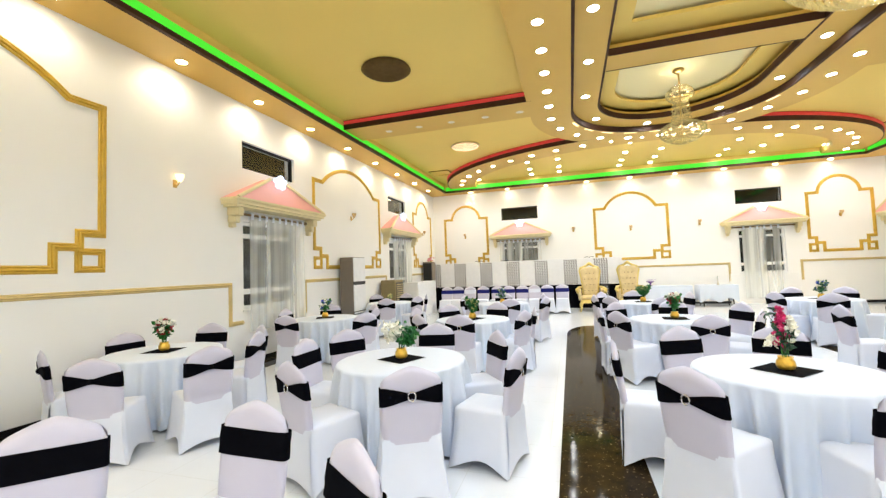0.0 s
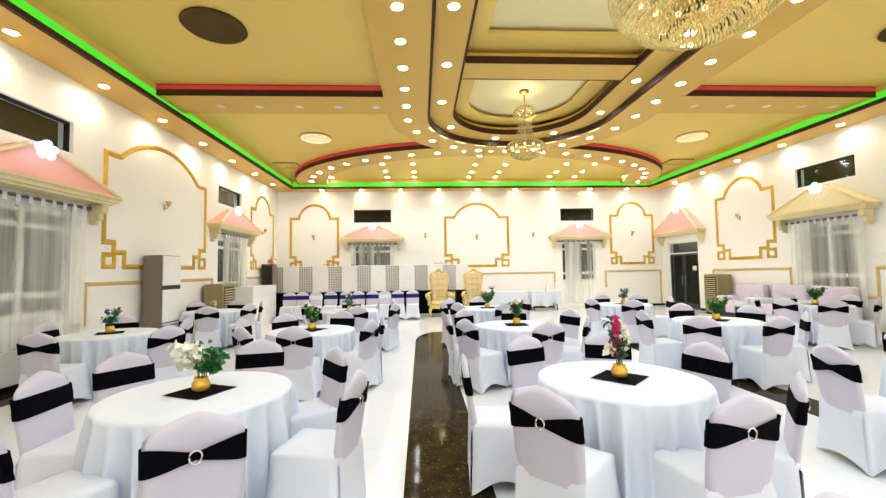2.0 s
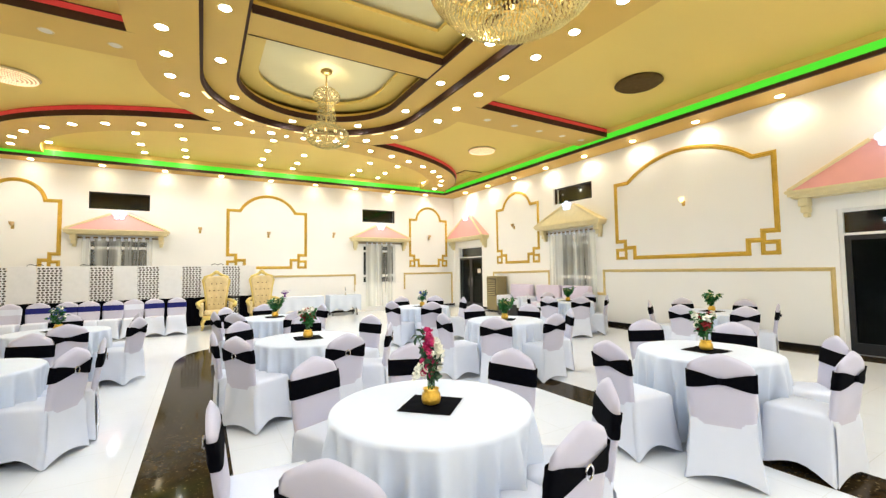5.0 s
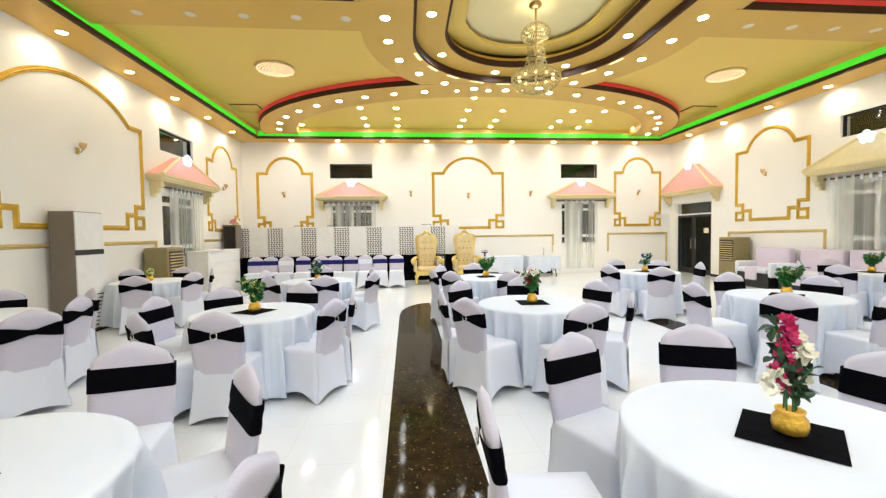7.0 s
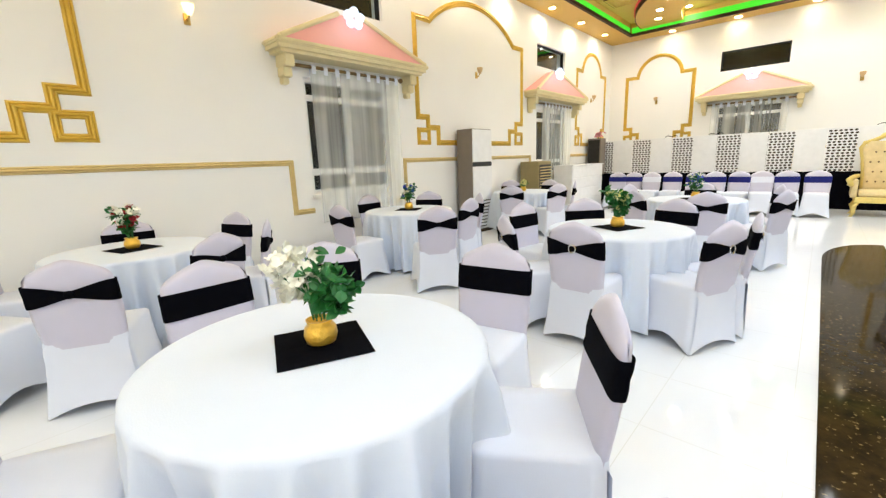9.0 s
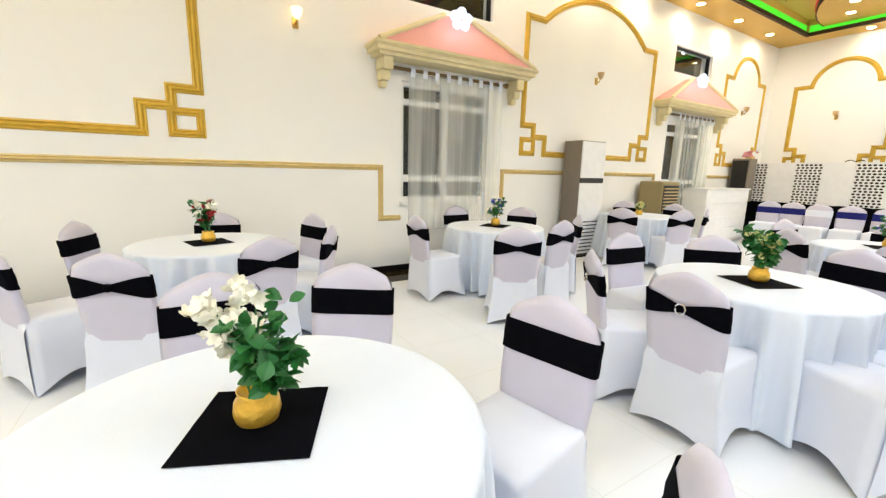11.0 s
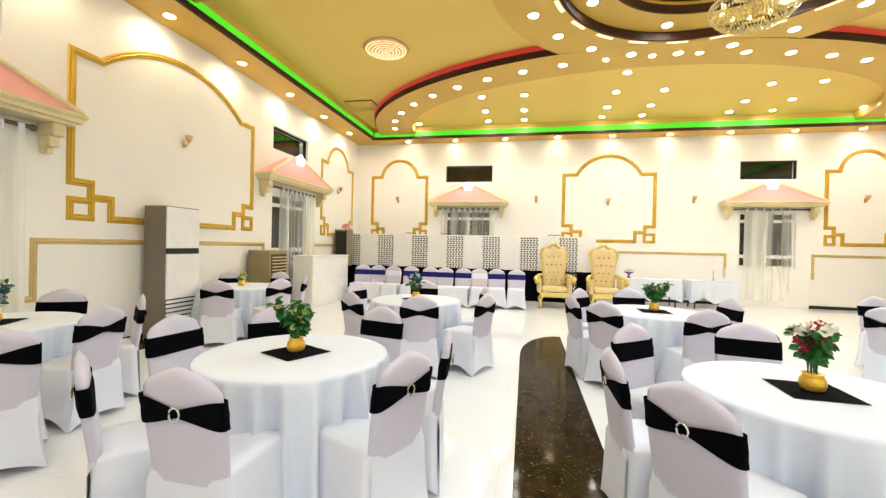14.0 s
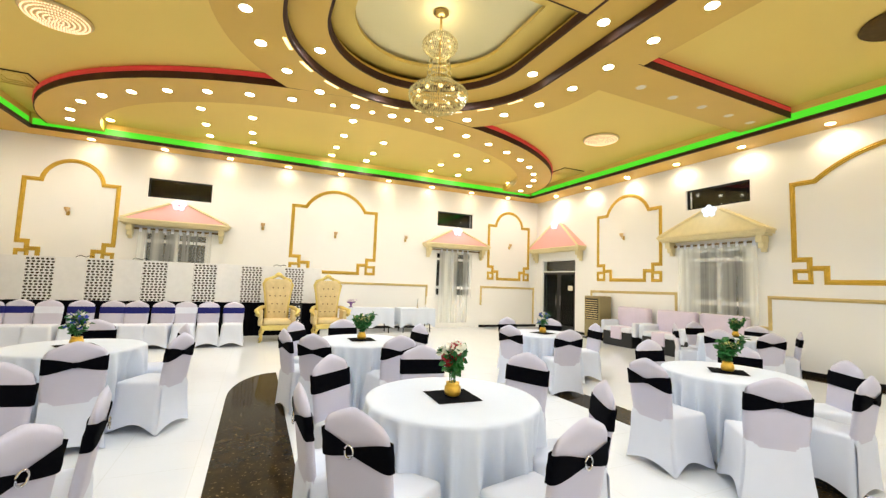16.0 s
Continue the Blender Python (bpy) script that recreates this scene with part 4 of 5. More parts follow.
def chair(sash_mat, sash_label, buckle=True, label="white stretch covered banquet chair with a black satin sash"):
    """A banquet chair in a stretch cover, facing +y; its seat's middle over the origin."""
    c = thing("banquet_chair", label, "chair", "banquet chairs")
    # skirt: from the seat edge to the feet, pinched between the legs
    bm = bmesh.new()
    hx, fy, by = 0.205, 0.2, -0.235
    per = []
    m = 8
    for (x0, y0), (x1, y1) in (((-hx, by), (hx, by)), ((hx, by), (hx, fy)), ((hx, fy), (-hx, fy)), ((-hx, fy), (-hx, by))):
        for i in range(m):
            per.append((x0 + (x1 - x0) * i / m, y0 + (y1 - y0) * i / m, i / m))
    rows = []
    for j in range(9):
        v = j / 8
        row = []
        for x, y, u in per:
            s = math.sin(math.pi * u)
            k = 1.0 + 0.25 * v ** 1.5 - 0.17 * s * math.sin(min(1, v * 1.15) * math.pi / 2) ** 2
            z = 0.45 * (1 - v) + (0.006 + 0.085 * s ** 1.2) * v
            row.append(bm.verts.new((x * k, y * (1 + (k - 1) * (0.35 if y < 0 else 1.0)), z)))
        rows.append(row)
    n = len(per)
    for a, b in zip(rows, rows[1:]):
        for i in range(n):
            bm.faces.new((a[i], b[i], b[(i + 1) % n], a[(i + 1) % n]))
    edge = rows[0]
    for inset, z in ((0.99, 0.466), (0.94, 0.482), (0.6, 0.49), (0.25, 0.492)):
        nxt = [bm.verts.new((x * inset, (y + 0.02) * inset - 0.02, z)) for x, y, u in per]
        for i in range(n):
            bm.faces.new((edge[i], edge[(i + 1) % n], nxt[(i + 1) % n], nxt[i]))
        edge = nxt
    bm.faces.new(edge)
    part("seat_cover", bm, COVER, c, smooth=True)

    # back: a thin slab with an arched top that leans a little; its rear runs down to the feet
    def lean(z):
        return -0.222 - 0.07 * max(0.0, z - 0.45) / 0.5

    def half_width(z):
        return 0.205 + 0.012 * math.sin(max(0.0, min(1.0, (z - 0.45) / 0.4)) * math.pi)

    cols, rws = 16, 13
    bm = bmesh.new()
    front, rear = [], []
    for j in range(rws + 1):
        rf, rb = [], []
        for i in range(cols + 1):
            u = 2 * i / cols - 1
            top = 0.868 + 0.084 * (1 - abs(u) ** 1.4) - 0.02 * max(0, abs(u) - 0.86) / 0.14
            z = 0.42 + (top - 0.42) * j / rws
            t = 0.027 * (1 - abs(u) ** 8) ** 0.5 * (1 - (j / rws) ** 14) ** 0.5
            x = half_width(z) * u
            rf.append(bm.verts.new((x, lean(z) + t, z)))
            rb.append(bm.verts.new((x, lean(z) - t, z)))
        front.append(rf)
        rear.append(rb)
    for g in (front, rear):
        for a, b in zip(g, g[1:]):
            for i in range(cols):
                bm.faces.new((a[i], a[i + 1], b[i + 1], b[i]))
    bmesh.ops.remove_doubles(bm, verts=bm.verts[:], dist=0.0005)
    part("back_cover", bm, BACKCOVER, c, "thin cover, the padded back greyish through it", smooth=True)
    # the rear of the skirt, from under the padding to the feet
    bm = bmesh.new()
    low = [bm.verts.new((0.2055 * (2 * i / cols - 1), lean(0.42) - 0.0275 * (1 - abs(2 * i / cols - 1) ** 8) ** 0.5, 0.47)) for i in range(cols + 1)]
    for k in range(1, 9):
        v = k / 8
        row = []
        for i in range(cols + 1):
            u = 2 * i / cols - 1
            s = 1 - u * u
            z = 0.47 * (1 - v) + (0.006 + 0.06 * s) * v
            row.append(bm.verts.new(((0.205 + 0.042 * v ** 1.6 - 0.008 * math.sin(v * math.pi)) * u, lean(0.42) - 0.029 - 0.012 * v + 0.014 * s * math.sin(v * math.pi), z)))
        for i in range(cols):
            bm.faces.new((low[i], low[i + 1], row[i + 1], row[i]))
        low = row
    part("rear_skirt", bm, COVER, c, smooth=True)
    # sash: flat in front, gathered to the buckle behind
    bm = bmesh.new()
    rows = []
    for j in range(5):
        t = j / 4
        row = []
        for i in range(56):
            a = 2 * math.pi * i / 56
            ca, sa = math.cos(a), math.sin(a)
            x = 0.2185 * math.copysign(abs(ca) ** 0.28, ca)
            mid, half = 0.752, 0.066
            if sa < 0:
                half *= 1 - 0.72 * (1 - min(1, abs(x) / 0.19)) ** 1.2
            z = mid + half * (2 * t - 1)
            y = lean(z) + (0.0295 + (0.012 * (1 - abs(x) / 0.2185) if sa < 0 else 0.0)) * math.copysign(abs(sa) ** 0.5, sa) + 0.0025 * math.sin(9 * t + 14 * x)
            row.append(bm.verts.new((x, y, z)))
        rows.append(row)
    for a, b in zip(rows, rows[1:]):
        for i in range(56):
            bm.faces.new((a[i], a[(i + 1) % 56], b[(i + 1) % 56], b[i]))
    part("sash", bm, sash_mat, c, sash_label, smooth=True)
    if buckle:
        part("buckle", tube([(0.026 * math.cos(t * math.pi / 8), -0.317, 0.753 + 0.03 * math.sin(t * math.pi / 8)) for t in range(16)], 0.0055, 6, closed=True), SILVER, c, "silver ring buckle", smooth=True)
    else:
        bm = bmesh.new()
        bmesh.ops.create_icosphere(bm, subdivisions=2, radius=0.026, matrix=Matrix.Translation((0, -0.309, 0.753)) @ Matrix.Diagonal((1, 0.6, 1.0, 1)))
        part("knot", bm, sash_mat, c, smooth=True)
    return c


RINGED = [(-1.32, 5.22), (1.73, 5.25), (-1.34, 8.25), (1.66, 8.3)]
TABLES = [  # x, y, flowers, turn of the mat, and where the top of each chair's back stands (and how far the chair is askew)
    (-1.32, 5.22, "white", 66, ((-0.82, 4.2), (-0.18, 4.94), (-0.5, 5.86), (-1.36, 6.34, 15), (-2.27, 5.82), (-2.36, 5.16), (-1.82, 4.22))),
    (1.73, 5.25, "red", 44, ((0.89, 4.45), (1.88, 4.22), (2.54, 4.59), (2.67, 5.62), (2.12, 6.3), (1.23, 6.2), (0.56, 5.42))),
    (-1.34, 8.25, "green", 64, ((-1.28, 7.27), (-0.44, 7.8), (-0.33, 8.42), (-1.09, 9.25), (-1.94, 8.95), (-2.38, 8.3), (-1.95, 7.35))),
    (1.66, 8.3, "mixed", -3, ((0.83, 7.63), (1.78, 7.17), (2.52, 7.72), (2.67, 8.82), (1.87, 9.42), (0.92, 9.08), (0.62, 8.2))),
    (-4.34, 5.24, "mixed", 15, ((-3.69, 4.06), (-3.06, 4.72), (-3.3, 5.6), (-3.72, 6.15), (-4.72, 6.27), (-5.16, 5.36), (-4.75, 4.28))),
    (-4.25, 8.4, "blue", 30, ((-2.97, 7.66), (-4.25, 7.25), (-5.16, 8.42), (-4.64, 9.25), (-3.6, 9.2), (-3.23, 8.52))),
    (4.75, 5.2, "mixed", 0, ((3.58, 5.42), (3.76, 4.58), (5.2, 6.15), (5.72, 5.4), (5.4, 4.42), (4.6, 4.12))),
    (4.77, 8.3, "green", 40, ((3.9, 7.44), (3.6, 8.3), (4.86, 9.3), (5.65, 8.7), (5.65, 7.7), (4.85, 7.25))),
    (-1.3, 11.14, "blue", 30, ((-0.99, 10.14), (-1.84, 10.24), (-0.29, 10.64), (-0.39, 11.59), (-1.44, 12.14), (-2.29, 11.39))),
    (1.68, 11.12, "green", 0, ((0.97, 10.4), (1.9, 10.12), (2.61, 11.34), (1.61, 12.09), (0.69, 10.94), (0.89, 11.79))),
    (4.86, 11.37, "blue", 20, ((4.53, 10.37), (3.96, 11.02), (5.86, 11.17), (5.61, 12.07), (4.81, 12.37))),
    (-4.45, 11.75, "yellow", 0, ((-4.1, 10.75), (-3.5, 11.4), (-3.55, 12.2), (-4.4, 12.75), (-5.2, 12.4))),
    (8.45, 10.35, "green", 0, ((7.5, 10.1), (7.95, 9.5), (9.0, 9.6), (9.4, 10.5), (8.7, 11.3), (7.8, 11.1))),
    (8.5, 7.0, "green", 0, ((7.5, 7.0), (7.9, 6.2), (8.8, 6.1), (9.5, 6.9), (9.1, 7.85), (8.1, 7.95))),
    (-1.35, 2.0, "green", 0, ((-0.55, 3.03), (-1.35, 3.38), (-2.16, 2.98), (-2.3, 1.7), (-1.2, 1.0))),
    (1.75, 2.1, "green", 0, ((1.36, 3.33), (2.5, 2.75), (2.75, 2.0), (1.4, 1.1))),
    (-4.3, 2.1, "green", 0, ((-3.3, 2.3), (-4.0, 3.1), (-4.9, 2.95))),
]
base_cloth, base_table, base_mat = tablecloth(), round_table(), place_mat()
ring_chair = chair(BLACK, "black satin sash gathered by a ring")
knot_chair = chair(BLACK, "black satin sash tied in a bow", buckle=False)
bases = {}
rnd = random.Random(12)
first = True
used = set()
for i, (x, y, kind, turn, around) in enumerate(TABLES):
    m = pose(x, y, 0, 0, 0, rnd.uniform(0, 360))
    if first:
        base_cloth.matrix_basis, base_table.matrix_basis = m, m
        base_mat.matrix_basis = pose(x, y, 0.766, 0, 0, turn)
    else:
        copy_thing(base_cloth, m), copy_thing(base_table, m)
        if kind != "yellow":
            copy_thing(base_mat, pose(x, y, 0.766, 0, 0, turn))
    fm = pose(x, y, 0.766 if kind == "yellow" else 0.773, 0, 0, 0 if kind in ("red", "white") else rnd.uniform(0, 360))
    if kind not in bases:
        bases[kind] = flowers(kind, 30 + i)
        bases[kind].matrix_basis = fm
    else:
        copy_thing(bases[kind], fm)
    src = ring_chair if (x, y) in RINGED else knot_chair
    for tx, ty, *askew in around:
        facing = math.atan2(y - ty, x - tx) + radians(sum(askew))
        cm = pose(tx + 0.295 * math.cos(facing), ty + 0.295 * math.sin(facing), 0, 0, 0, math.degrees(facing) - 90 + rnd.uniform(-5, 5))
        if src not in used:
            used.add(src)
            src.matrix_basis = cm
        else:
            copy_thing(src, cm)
    first = False

# the row of chairs with navy sashes by the screen
blue = chair(BLUE, "navy blue satin sash", buckle=False, label="white covered banquet chair with a navy blue sash")
plainc = chair(COVER, "white sash", buckle=False, label="white covered banquet chair with a white sash")
row = [(-4.9, 0), (-4.15, 0), (-3.74, 0), (-3.29, 1), (-2.8, 0), (-2.3, 0), (-1.87, 0), (-1.44, 0), (-0.98, 1), (-0.54, 0), (-0.06, 0)]
for i, (x, w) in enumerate(row):
    src = plainc if w else blue
    cm = pose(x, 15.95 + rnd.uniform(-0.06, 0.06), 0, 0, 0, 180 + rnd.uniform(-6, 6))
    if src not in used:
        used.add(src)
        src.matrix_basis = cm
    else:
        copy_thing(src, cm)

# ---------------------------------------------------------------- chandeliers and ceiling lamps
PINKCLOTH = mat("pink_cloth", (0.78, 0.35, 0.38), 0.7, vary=0.2)
BEAD = mat("gold_crystal", (0.80, 0.62, 0.30), 0.12, metal=0.55, vary=0.45, scale=40)


def bead(bm, p, r, h):
    """A faceted drop."""
    p = Vector(p)
    t, b = bm.verts.new(p + Vector((0, 0, h))), bm.verts.new(p - Vector((0, 0, h)))
    q = [bm.verts.new(p + Vector((r * math.cos(a), r * math.sin(a), 0))) for a in (0.3, 1.87, 3.44, 5.01)]
    for i in range(4):
        bm.faces.new((t, q[i], q[(i + 1) % 4]))
        bm.faces.new((b, q[(i + 1) % 4], q[i]))


def strings(profile, per, r, h, rnd):
    """Beads strung over a round form given by radius and height."""
    bm = bmesh.new()
    for k, (R, z) in enumerate(profile):
        n = max(3, int(2 * math.pi * R / per))
        for i in range(n):
            a = 2 * math.pi * (i + 0.5 * (k % 2)) / n
            bead(bm, (R * math.cos(a), R * math.sin(a), z + rnd.uniform(-0.1, 0.1) * h), r * rnd.uniform(0.8, 1.15), h)
    return bm


def bulbs(R, z, n, lampshade, r=0.028):
    for i in range(n):
        a = 2 * math.pi * i / n
        bm = bmesh.new()
        bmesh.ops.create_icosphere(bm, subdivisions=2, radius=r, matrix=Matrix.Translation((R * math.cos(a), R * math.sin(a), z)))
        part("bulb", bm, WARMLAMP, lampshade, smooth=True)


rr = random.Random(7)
ch = thing("chandelier", "tiered gold crystal chandelier with lit bulbs hanging from a coffer", "chandelier", m=pose(2.56, 10.9, 0))
part("ceiling_rose", lathe([(0.0, 5.52), (0.1, 5.515), (0.11, 5.48), (0.05, 5.44), (0.0, 5.44)], 18), BRASS, ch, smooth=True)
part("stem", tube([(0, 0, 5.45), (0, 0, 4.1)], 0.018), BRASS, ch)
tagged(part("upper_tier", strings([(0.10, 5.16), (0.17, 5.12), (0.22, 5.07), (0.25, 5.02), (0.25, 4.97), (0.22, 4.93), (0.17, 4.89)], 0.032, 0.013, 0.026, rr), BEAD, ch, "small crystal basket"), kind="stuff")
tagged(part("column", strings([(0.09 + 0.05 * (k % 3 == 0) + 0.0035 * k, 4.85 - 0.03 * k) for k in range(16)], 0.035, 0.012, 0.02, rr), BEAD, ch, "crystal bead column"), kind="stuff")
tagged(part("bowl", strings([(0.2, 4.40), (0.30, 4.36), (0.38, 4.31), (0.42, 4.26), (0.42, 4.21), (0.39, 4.16), (0.34, 4.11), (0.28, 4.07), (0.21, 4.04), (0.13, 4.01), (0.06, 3.985)], 0.033, 0.014, 0.03, rr), BEAD, ch, "crystal bowl"), kind="stuff")
bulbs(0.30, 4.25, 10, ch)


def bulb_glow(z, watts, parent):
    """The joint light of a chandelier's bulbs."""
    data = bpy.data.lights.new("bulb_light", "POINT")
    data.energy, data.color, data.shadow_soft_size = watts, (1.0, 0.84, 0.62), 0.12
    lamp_ = new("bulb_light", data)
    lamp_.parent, lamp_.location = parent, (0, 0, z)


bulb_glow(5.28, 9.0, ch)
bulbs(0.15, 5.02, 6, ch, 0.02)

big = thing("chandelier", "large domed gold crystal chandelier hanging from a coffer", "chandelier", m=pose(2.88, 5.72, -0.15))
part("ceiling_rose", lathe([(0.0, 5.67), (0.16, 5.665), (0.18, 5.62), (0.08, 5.57), (0.0, 5.57)], 18), BRASS, big, smooth=True)
part("stem", tube([(0, 0, 5.6), (0, 0, 4.3)], 0.025), BRASS, big)
prof = [(0.80 * math.cos(t * math.pi / 2 / 22) + 0.0, 4.42 - 0.52 * math.sin(t * math.pi / 2 / 22)) for t in range(0, 22)]
prof = [(0.78, 4.5), (0.79, 4.46)] + prof
tagged(part("dome", strings(prof, 0.036, 0.015, 0.03, rr), BEAD, big, "dome of crystal drops"), kind="stuff")
part("hoop", tube([(0.8 * math.cos(t * math.pi / 20), 0.8 * math.sin(t * math.pi / 20), 4.53) for t in range(40)], 0.018, 6, closed=True), BRASS, big)
for k in range(6):
    a = k * math.pi / 3
    part("arm", tube([(0, 0, 4.75), (0.4 * math.cos(a), 0.4 * math.sin(a), 4.72), (0.8 * math.cos(a), 0.8 * math.sin(a), 4.53)], 0.012, 6), BRASS, big)
bulbs(0.55, 4.42, 14, big)
bulb_glow(5.0, 55.0, big)

lit = thing("ceiling_lamp", "round flush crystal ceiling lamp, lit warm", "ceiling lamp", "flush ceiling lamps")
part("plate", lathe([(0.40, 0.0), (0.42, -0.02), (0.36, -0.045), (0.0, -0.05)], 32), PALEGOLD, lit, smooth=True)
tagged(part("crystal", strings([(0.37, -0.055), (0.32, -0.068), (0.26, -0.08), (0.2, -0.088), (0.14, -0.094), (0.08, -0.098), (0.03, -0.1)], 0.034, 0.016, 0.016, rr), CRYSTALGLOW, lit, "lit crystal drops"), kind="stuff")
lit.matrix_basis = pose(-2.53, 13.15, ZT)
copy_thing(lit, pose(7.8, 12.98, ZT))
dull = thing("ceiling_lamp", "round flush smoked glass ceiling lamp, switched off", "ceiling lamp", "flush ceiling lamps")
part("dish", lathe([(0.42, 0.0), (0.44, -0.03), (0.40, -0.06), (0.32, -0.075), (0.30, -0.07), (0.21, -0.085), (0.19, -0.08), (0.0, -0.095)], 36), GREYL, dull, smooth=True)
dull.matrix_basis = pose(-2.72, 8.15, ZT)
copy_thing(dull, pose(7.86, 7.83, ZT))
vent = thing("ceiling_vent", "square ceiling air vent with a dark edge", "vent", "ceiling vents")
bm = bmesh.new()
for k, h in enumerate((0.36, 0.27, 0.18)):
    z0, z1 = -0.03 + 0.008 * k, -0.018 + 0.008 * k
    box(bm, -h, -h, z0, h, -h + 0.05, z1), box(bm, -h, h - 0.05, z0, h, h, z1), box(bm, -h, -h + 0.05, z0, -h + 0.05, h - 0.05, z1), box(bm, h - 0.05, -h + 0.05, z0, h, h - 0.05, z1)
part("louvres", bm, TRAY, vent)
part("edge", boxes((-0.38, -0.38, -0.02, 0.38, -0.362, 0), (-0.38, 0.362, -0.02, 0.38, 0.38, 0), (-0.38, -0.362, -0.02, -0.362, 0.362, 0), (0.362, -0.362, -0.02, 0.38, 0.362, 0)), BROWN, vent)
vent.matrix_basis = pose(-4.2, 16.1, ZT)
copy_thing(vent, pose(9.1, 15.7, ZT))

# ---------------------------------------------------------------- along the left wall
ac = thing("air_conditioner", "tall taupe and white floor-standing air conditioner", "air conditioner", m=pose(-5.4, 10.83, 0))
part("body", rbox(0.0, 0.0, 0.0, 0.38, 0.62, 2.0, 0.012), ACSIDE, ac)
part("front_panel", boxes((0.38, 0.01, 0.62, 0.4, 0.61, 1.285), (0.38, 0.01, 1.375, 0.4, 0.61, 1.985)), ACFRONT, ac, "white front panel")
part("display_band", boxes((0.38, 0.01, 1.29, 0.395, 0.61, 1.37)), BLACKP, ac, "black display band")
part("grille_back", boxes((0.38, 0.01, 0.02, 0.385, 0.61, 0.615)), BLACKP, ac)
for k in range(9):
    part("grille_slat", boxes((0.386, 0.015, 0.045 + 0.064 * k, 0.402, 0.605, 0.085 + 0.064 * k)), ACFRONT, ac)


def cooler(m):
    c = thing("air_cooler", "tan plastic air cooler with a dark louvred front", "air cooler", "air coolers", m)
    part("body", rbox(0.0, 0.0, 0.08, 0.5, 0.62, 1.33, 0.03), TAN, c)
    part("front", boxes((0.5, 0.05, 0.62, 0.512, 0.57, 1.25)), BLACKP, c)
    for k in range(9):
        part("louvre", boxes((0.512, 0.06, 0.65 + 0.066 * k, 0.53, 0.56, 0.67 + 0.066 * k)), PALEGOLD, c)
    for x, y in ((0.06, 0.06), (0.44, 0.06), (0.06, 0.56), (0.44, 0.56)):
        part("caster", lathe([(0.0, 0.0), (0.03, 0.0), (0.03, 0.08), (0.0, 0.08)], 10, at=(x, y, 0)), BLACKP, c)
    return c


cooler(pose(-5.4, 13.15, 0))
cooler(pose(10.3, 15.6, 0, 0, 0, 180))
ct = thing("counter", "white box counter with stepped front panels", "counter", m=pose(-5.15, 14.4, 0))
part("body", rbox(0, 0, 0, 0.5, 1.9, 1.17, 0.008), ACFRONT, ct)
part("top", rbox(-0.02, -0.03, 1.17, 0.53, 1.93, 1.2, 0.006), ACFRONT, ct)
for k in range(4):
    part("front_board", rbox(0.5, 0.02, 0.06 + 0.275 * k, 0.515, 1.88, 0.31 + 0.275 * k, 0.004), ACFRONT, ct)
sp = thing("loudspeaker", "brown box loudspeaker on a black stand", "loudspeaker", m=pose(-5.2, 17.2, 0))
part("cabinet", rbox(-0.2, -0.2, 0.85, 0.2, 0.2, 1.92, 0.015), ACSIDE, sp)
part("grille", boxes((-0.17, -0.207, 0.9, 0.17, -0.2, 1.87)), DARK, sp)
part("stand_pole", tube([(0, 0, 0.03), (0, 0, 0.85)], 0.025), BLACKP, sp)
part("stand_base", lathe([(0.22, 0.0), (0.22, 0.02), (0.04, 0.04), (0.0, 0.04)], 20), BLACKP, sp)

# ---------------------------------------------------------------- screen, thrones and tables at the end wall
DOT = mat("dark_gold_dot", (0.035, 0.024, 0.010), 0.6, vary=0.2, spec=0.2)
sc = thing("screen", "white folding screen with bands of dark dots over a black skirt", "screen", m=pose(0, 17.55, 0))
x = -5.32
k = 0
while x < 1.9:
    w = 0.5 if k % 2 == 0 else 0.56
    w = min(w, 2.02 - x)
    pn = part("panel", rbox(x + 0.004, -0.012, 0.86, x + w - 0.004, 0.012, 1.83, 0.004, 1), ACFRONT, sc)
    if k % 2 == 0:
        dots = bmesh.new()
        for i in range(int(w / 0.083)):
            for j in range(15):
                cx_, cz = x + 0.045 + 0.083 * i + (0.02 if j % 2 else 0), 0.895 + 0.0625 * j
                dots.faces.new([dots.verts.new((cx_ + dx, -0.0155, cz + dz)) for dx, dz in ((-0.031, 0.0), (-0.016, -0.02), (0.016, -0.02), (0.031, 0.0), (0.016, 0.02), (-0.016, 0.02))])
        r_ = bmesh.ops.extrude_face_region(dots, geom=dots.faces[:])
        bmesh.ops.translate(dots, verts=[v for v in r_["geom"] if isinstance(v, bmesh.types.BMVert)], vec=(0, 0.003, 0))
        tagged(part("dots", dots, DOT, pn, "rows of dark gold dots"), kind="stuff")
    x += w
    k += 1
bm = bmesh.new()
top, bot = [], []
for i in range(181):
    s_ = -5.32 + 7.37 * i / 180
    o = 0.012 * math.sin(s_ * 21) + 0.008 * math.sin(s_ * 47)
    top.append(bm.verts.new((s_, -0.03, 0.86 + 0.012 * abs(math.sin(s_ * 9)))))
    bot.append(bm.verts.new((s_, -0.05 + o, 0.01)))
for i in range(180):
    bm.faces.new((top[i], bot[i], bot[i + 1], top[i + 1]))
part("skirt", bm, BLACK, sc, "gathered black cloth skirt")
lower = part("lower_panel", rbox(1.16, -0.085, 0.1, 1.54, -0.07, 0.85, 0.004, 1), BLACKP, sc, "black panel with white dots")
dots = bmesh.new()
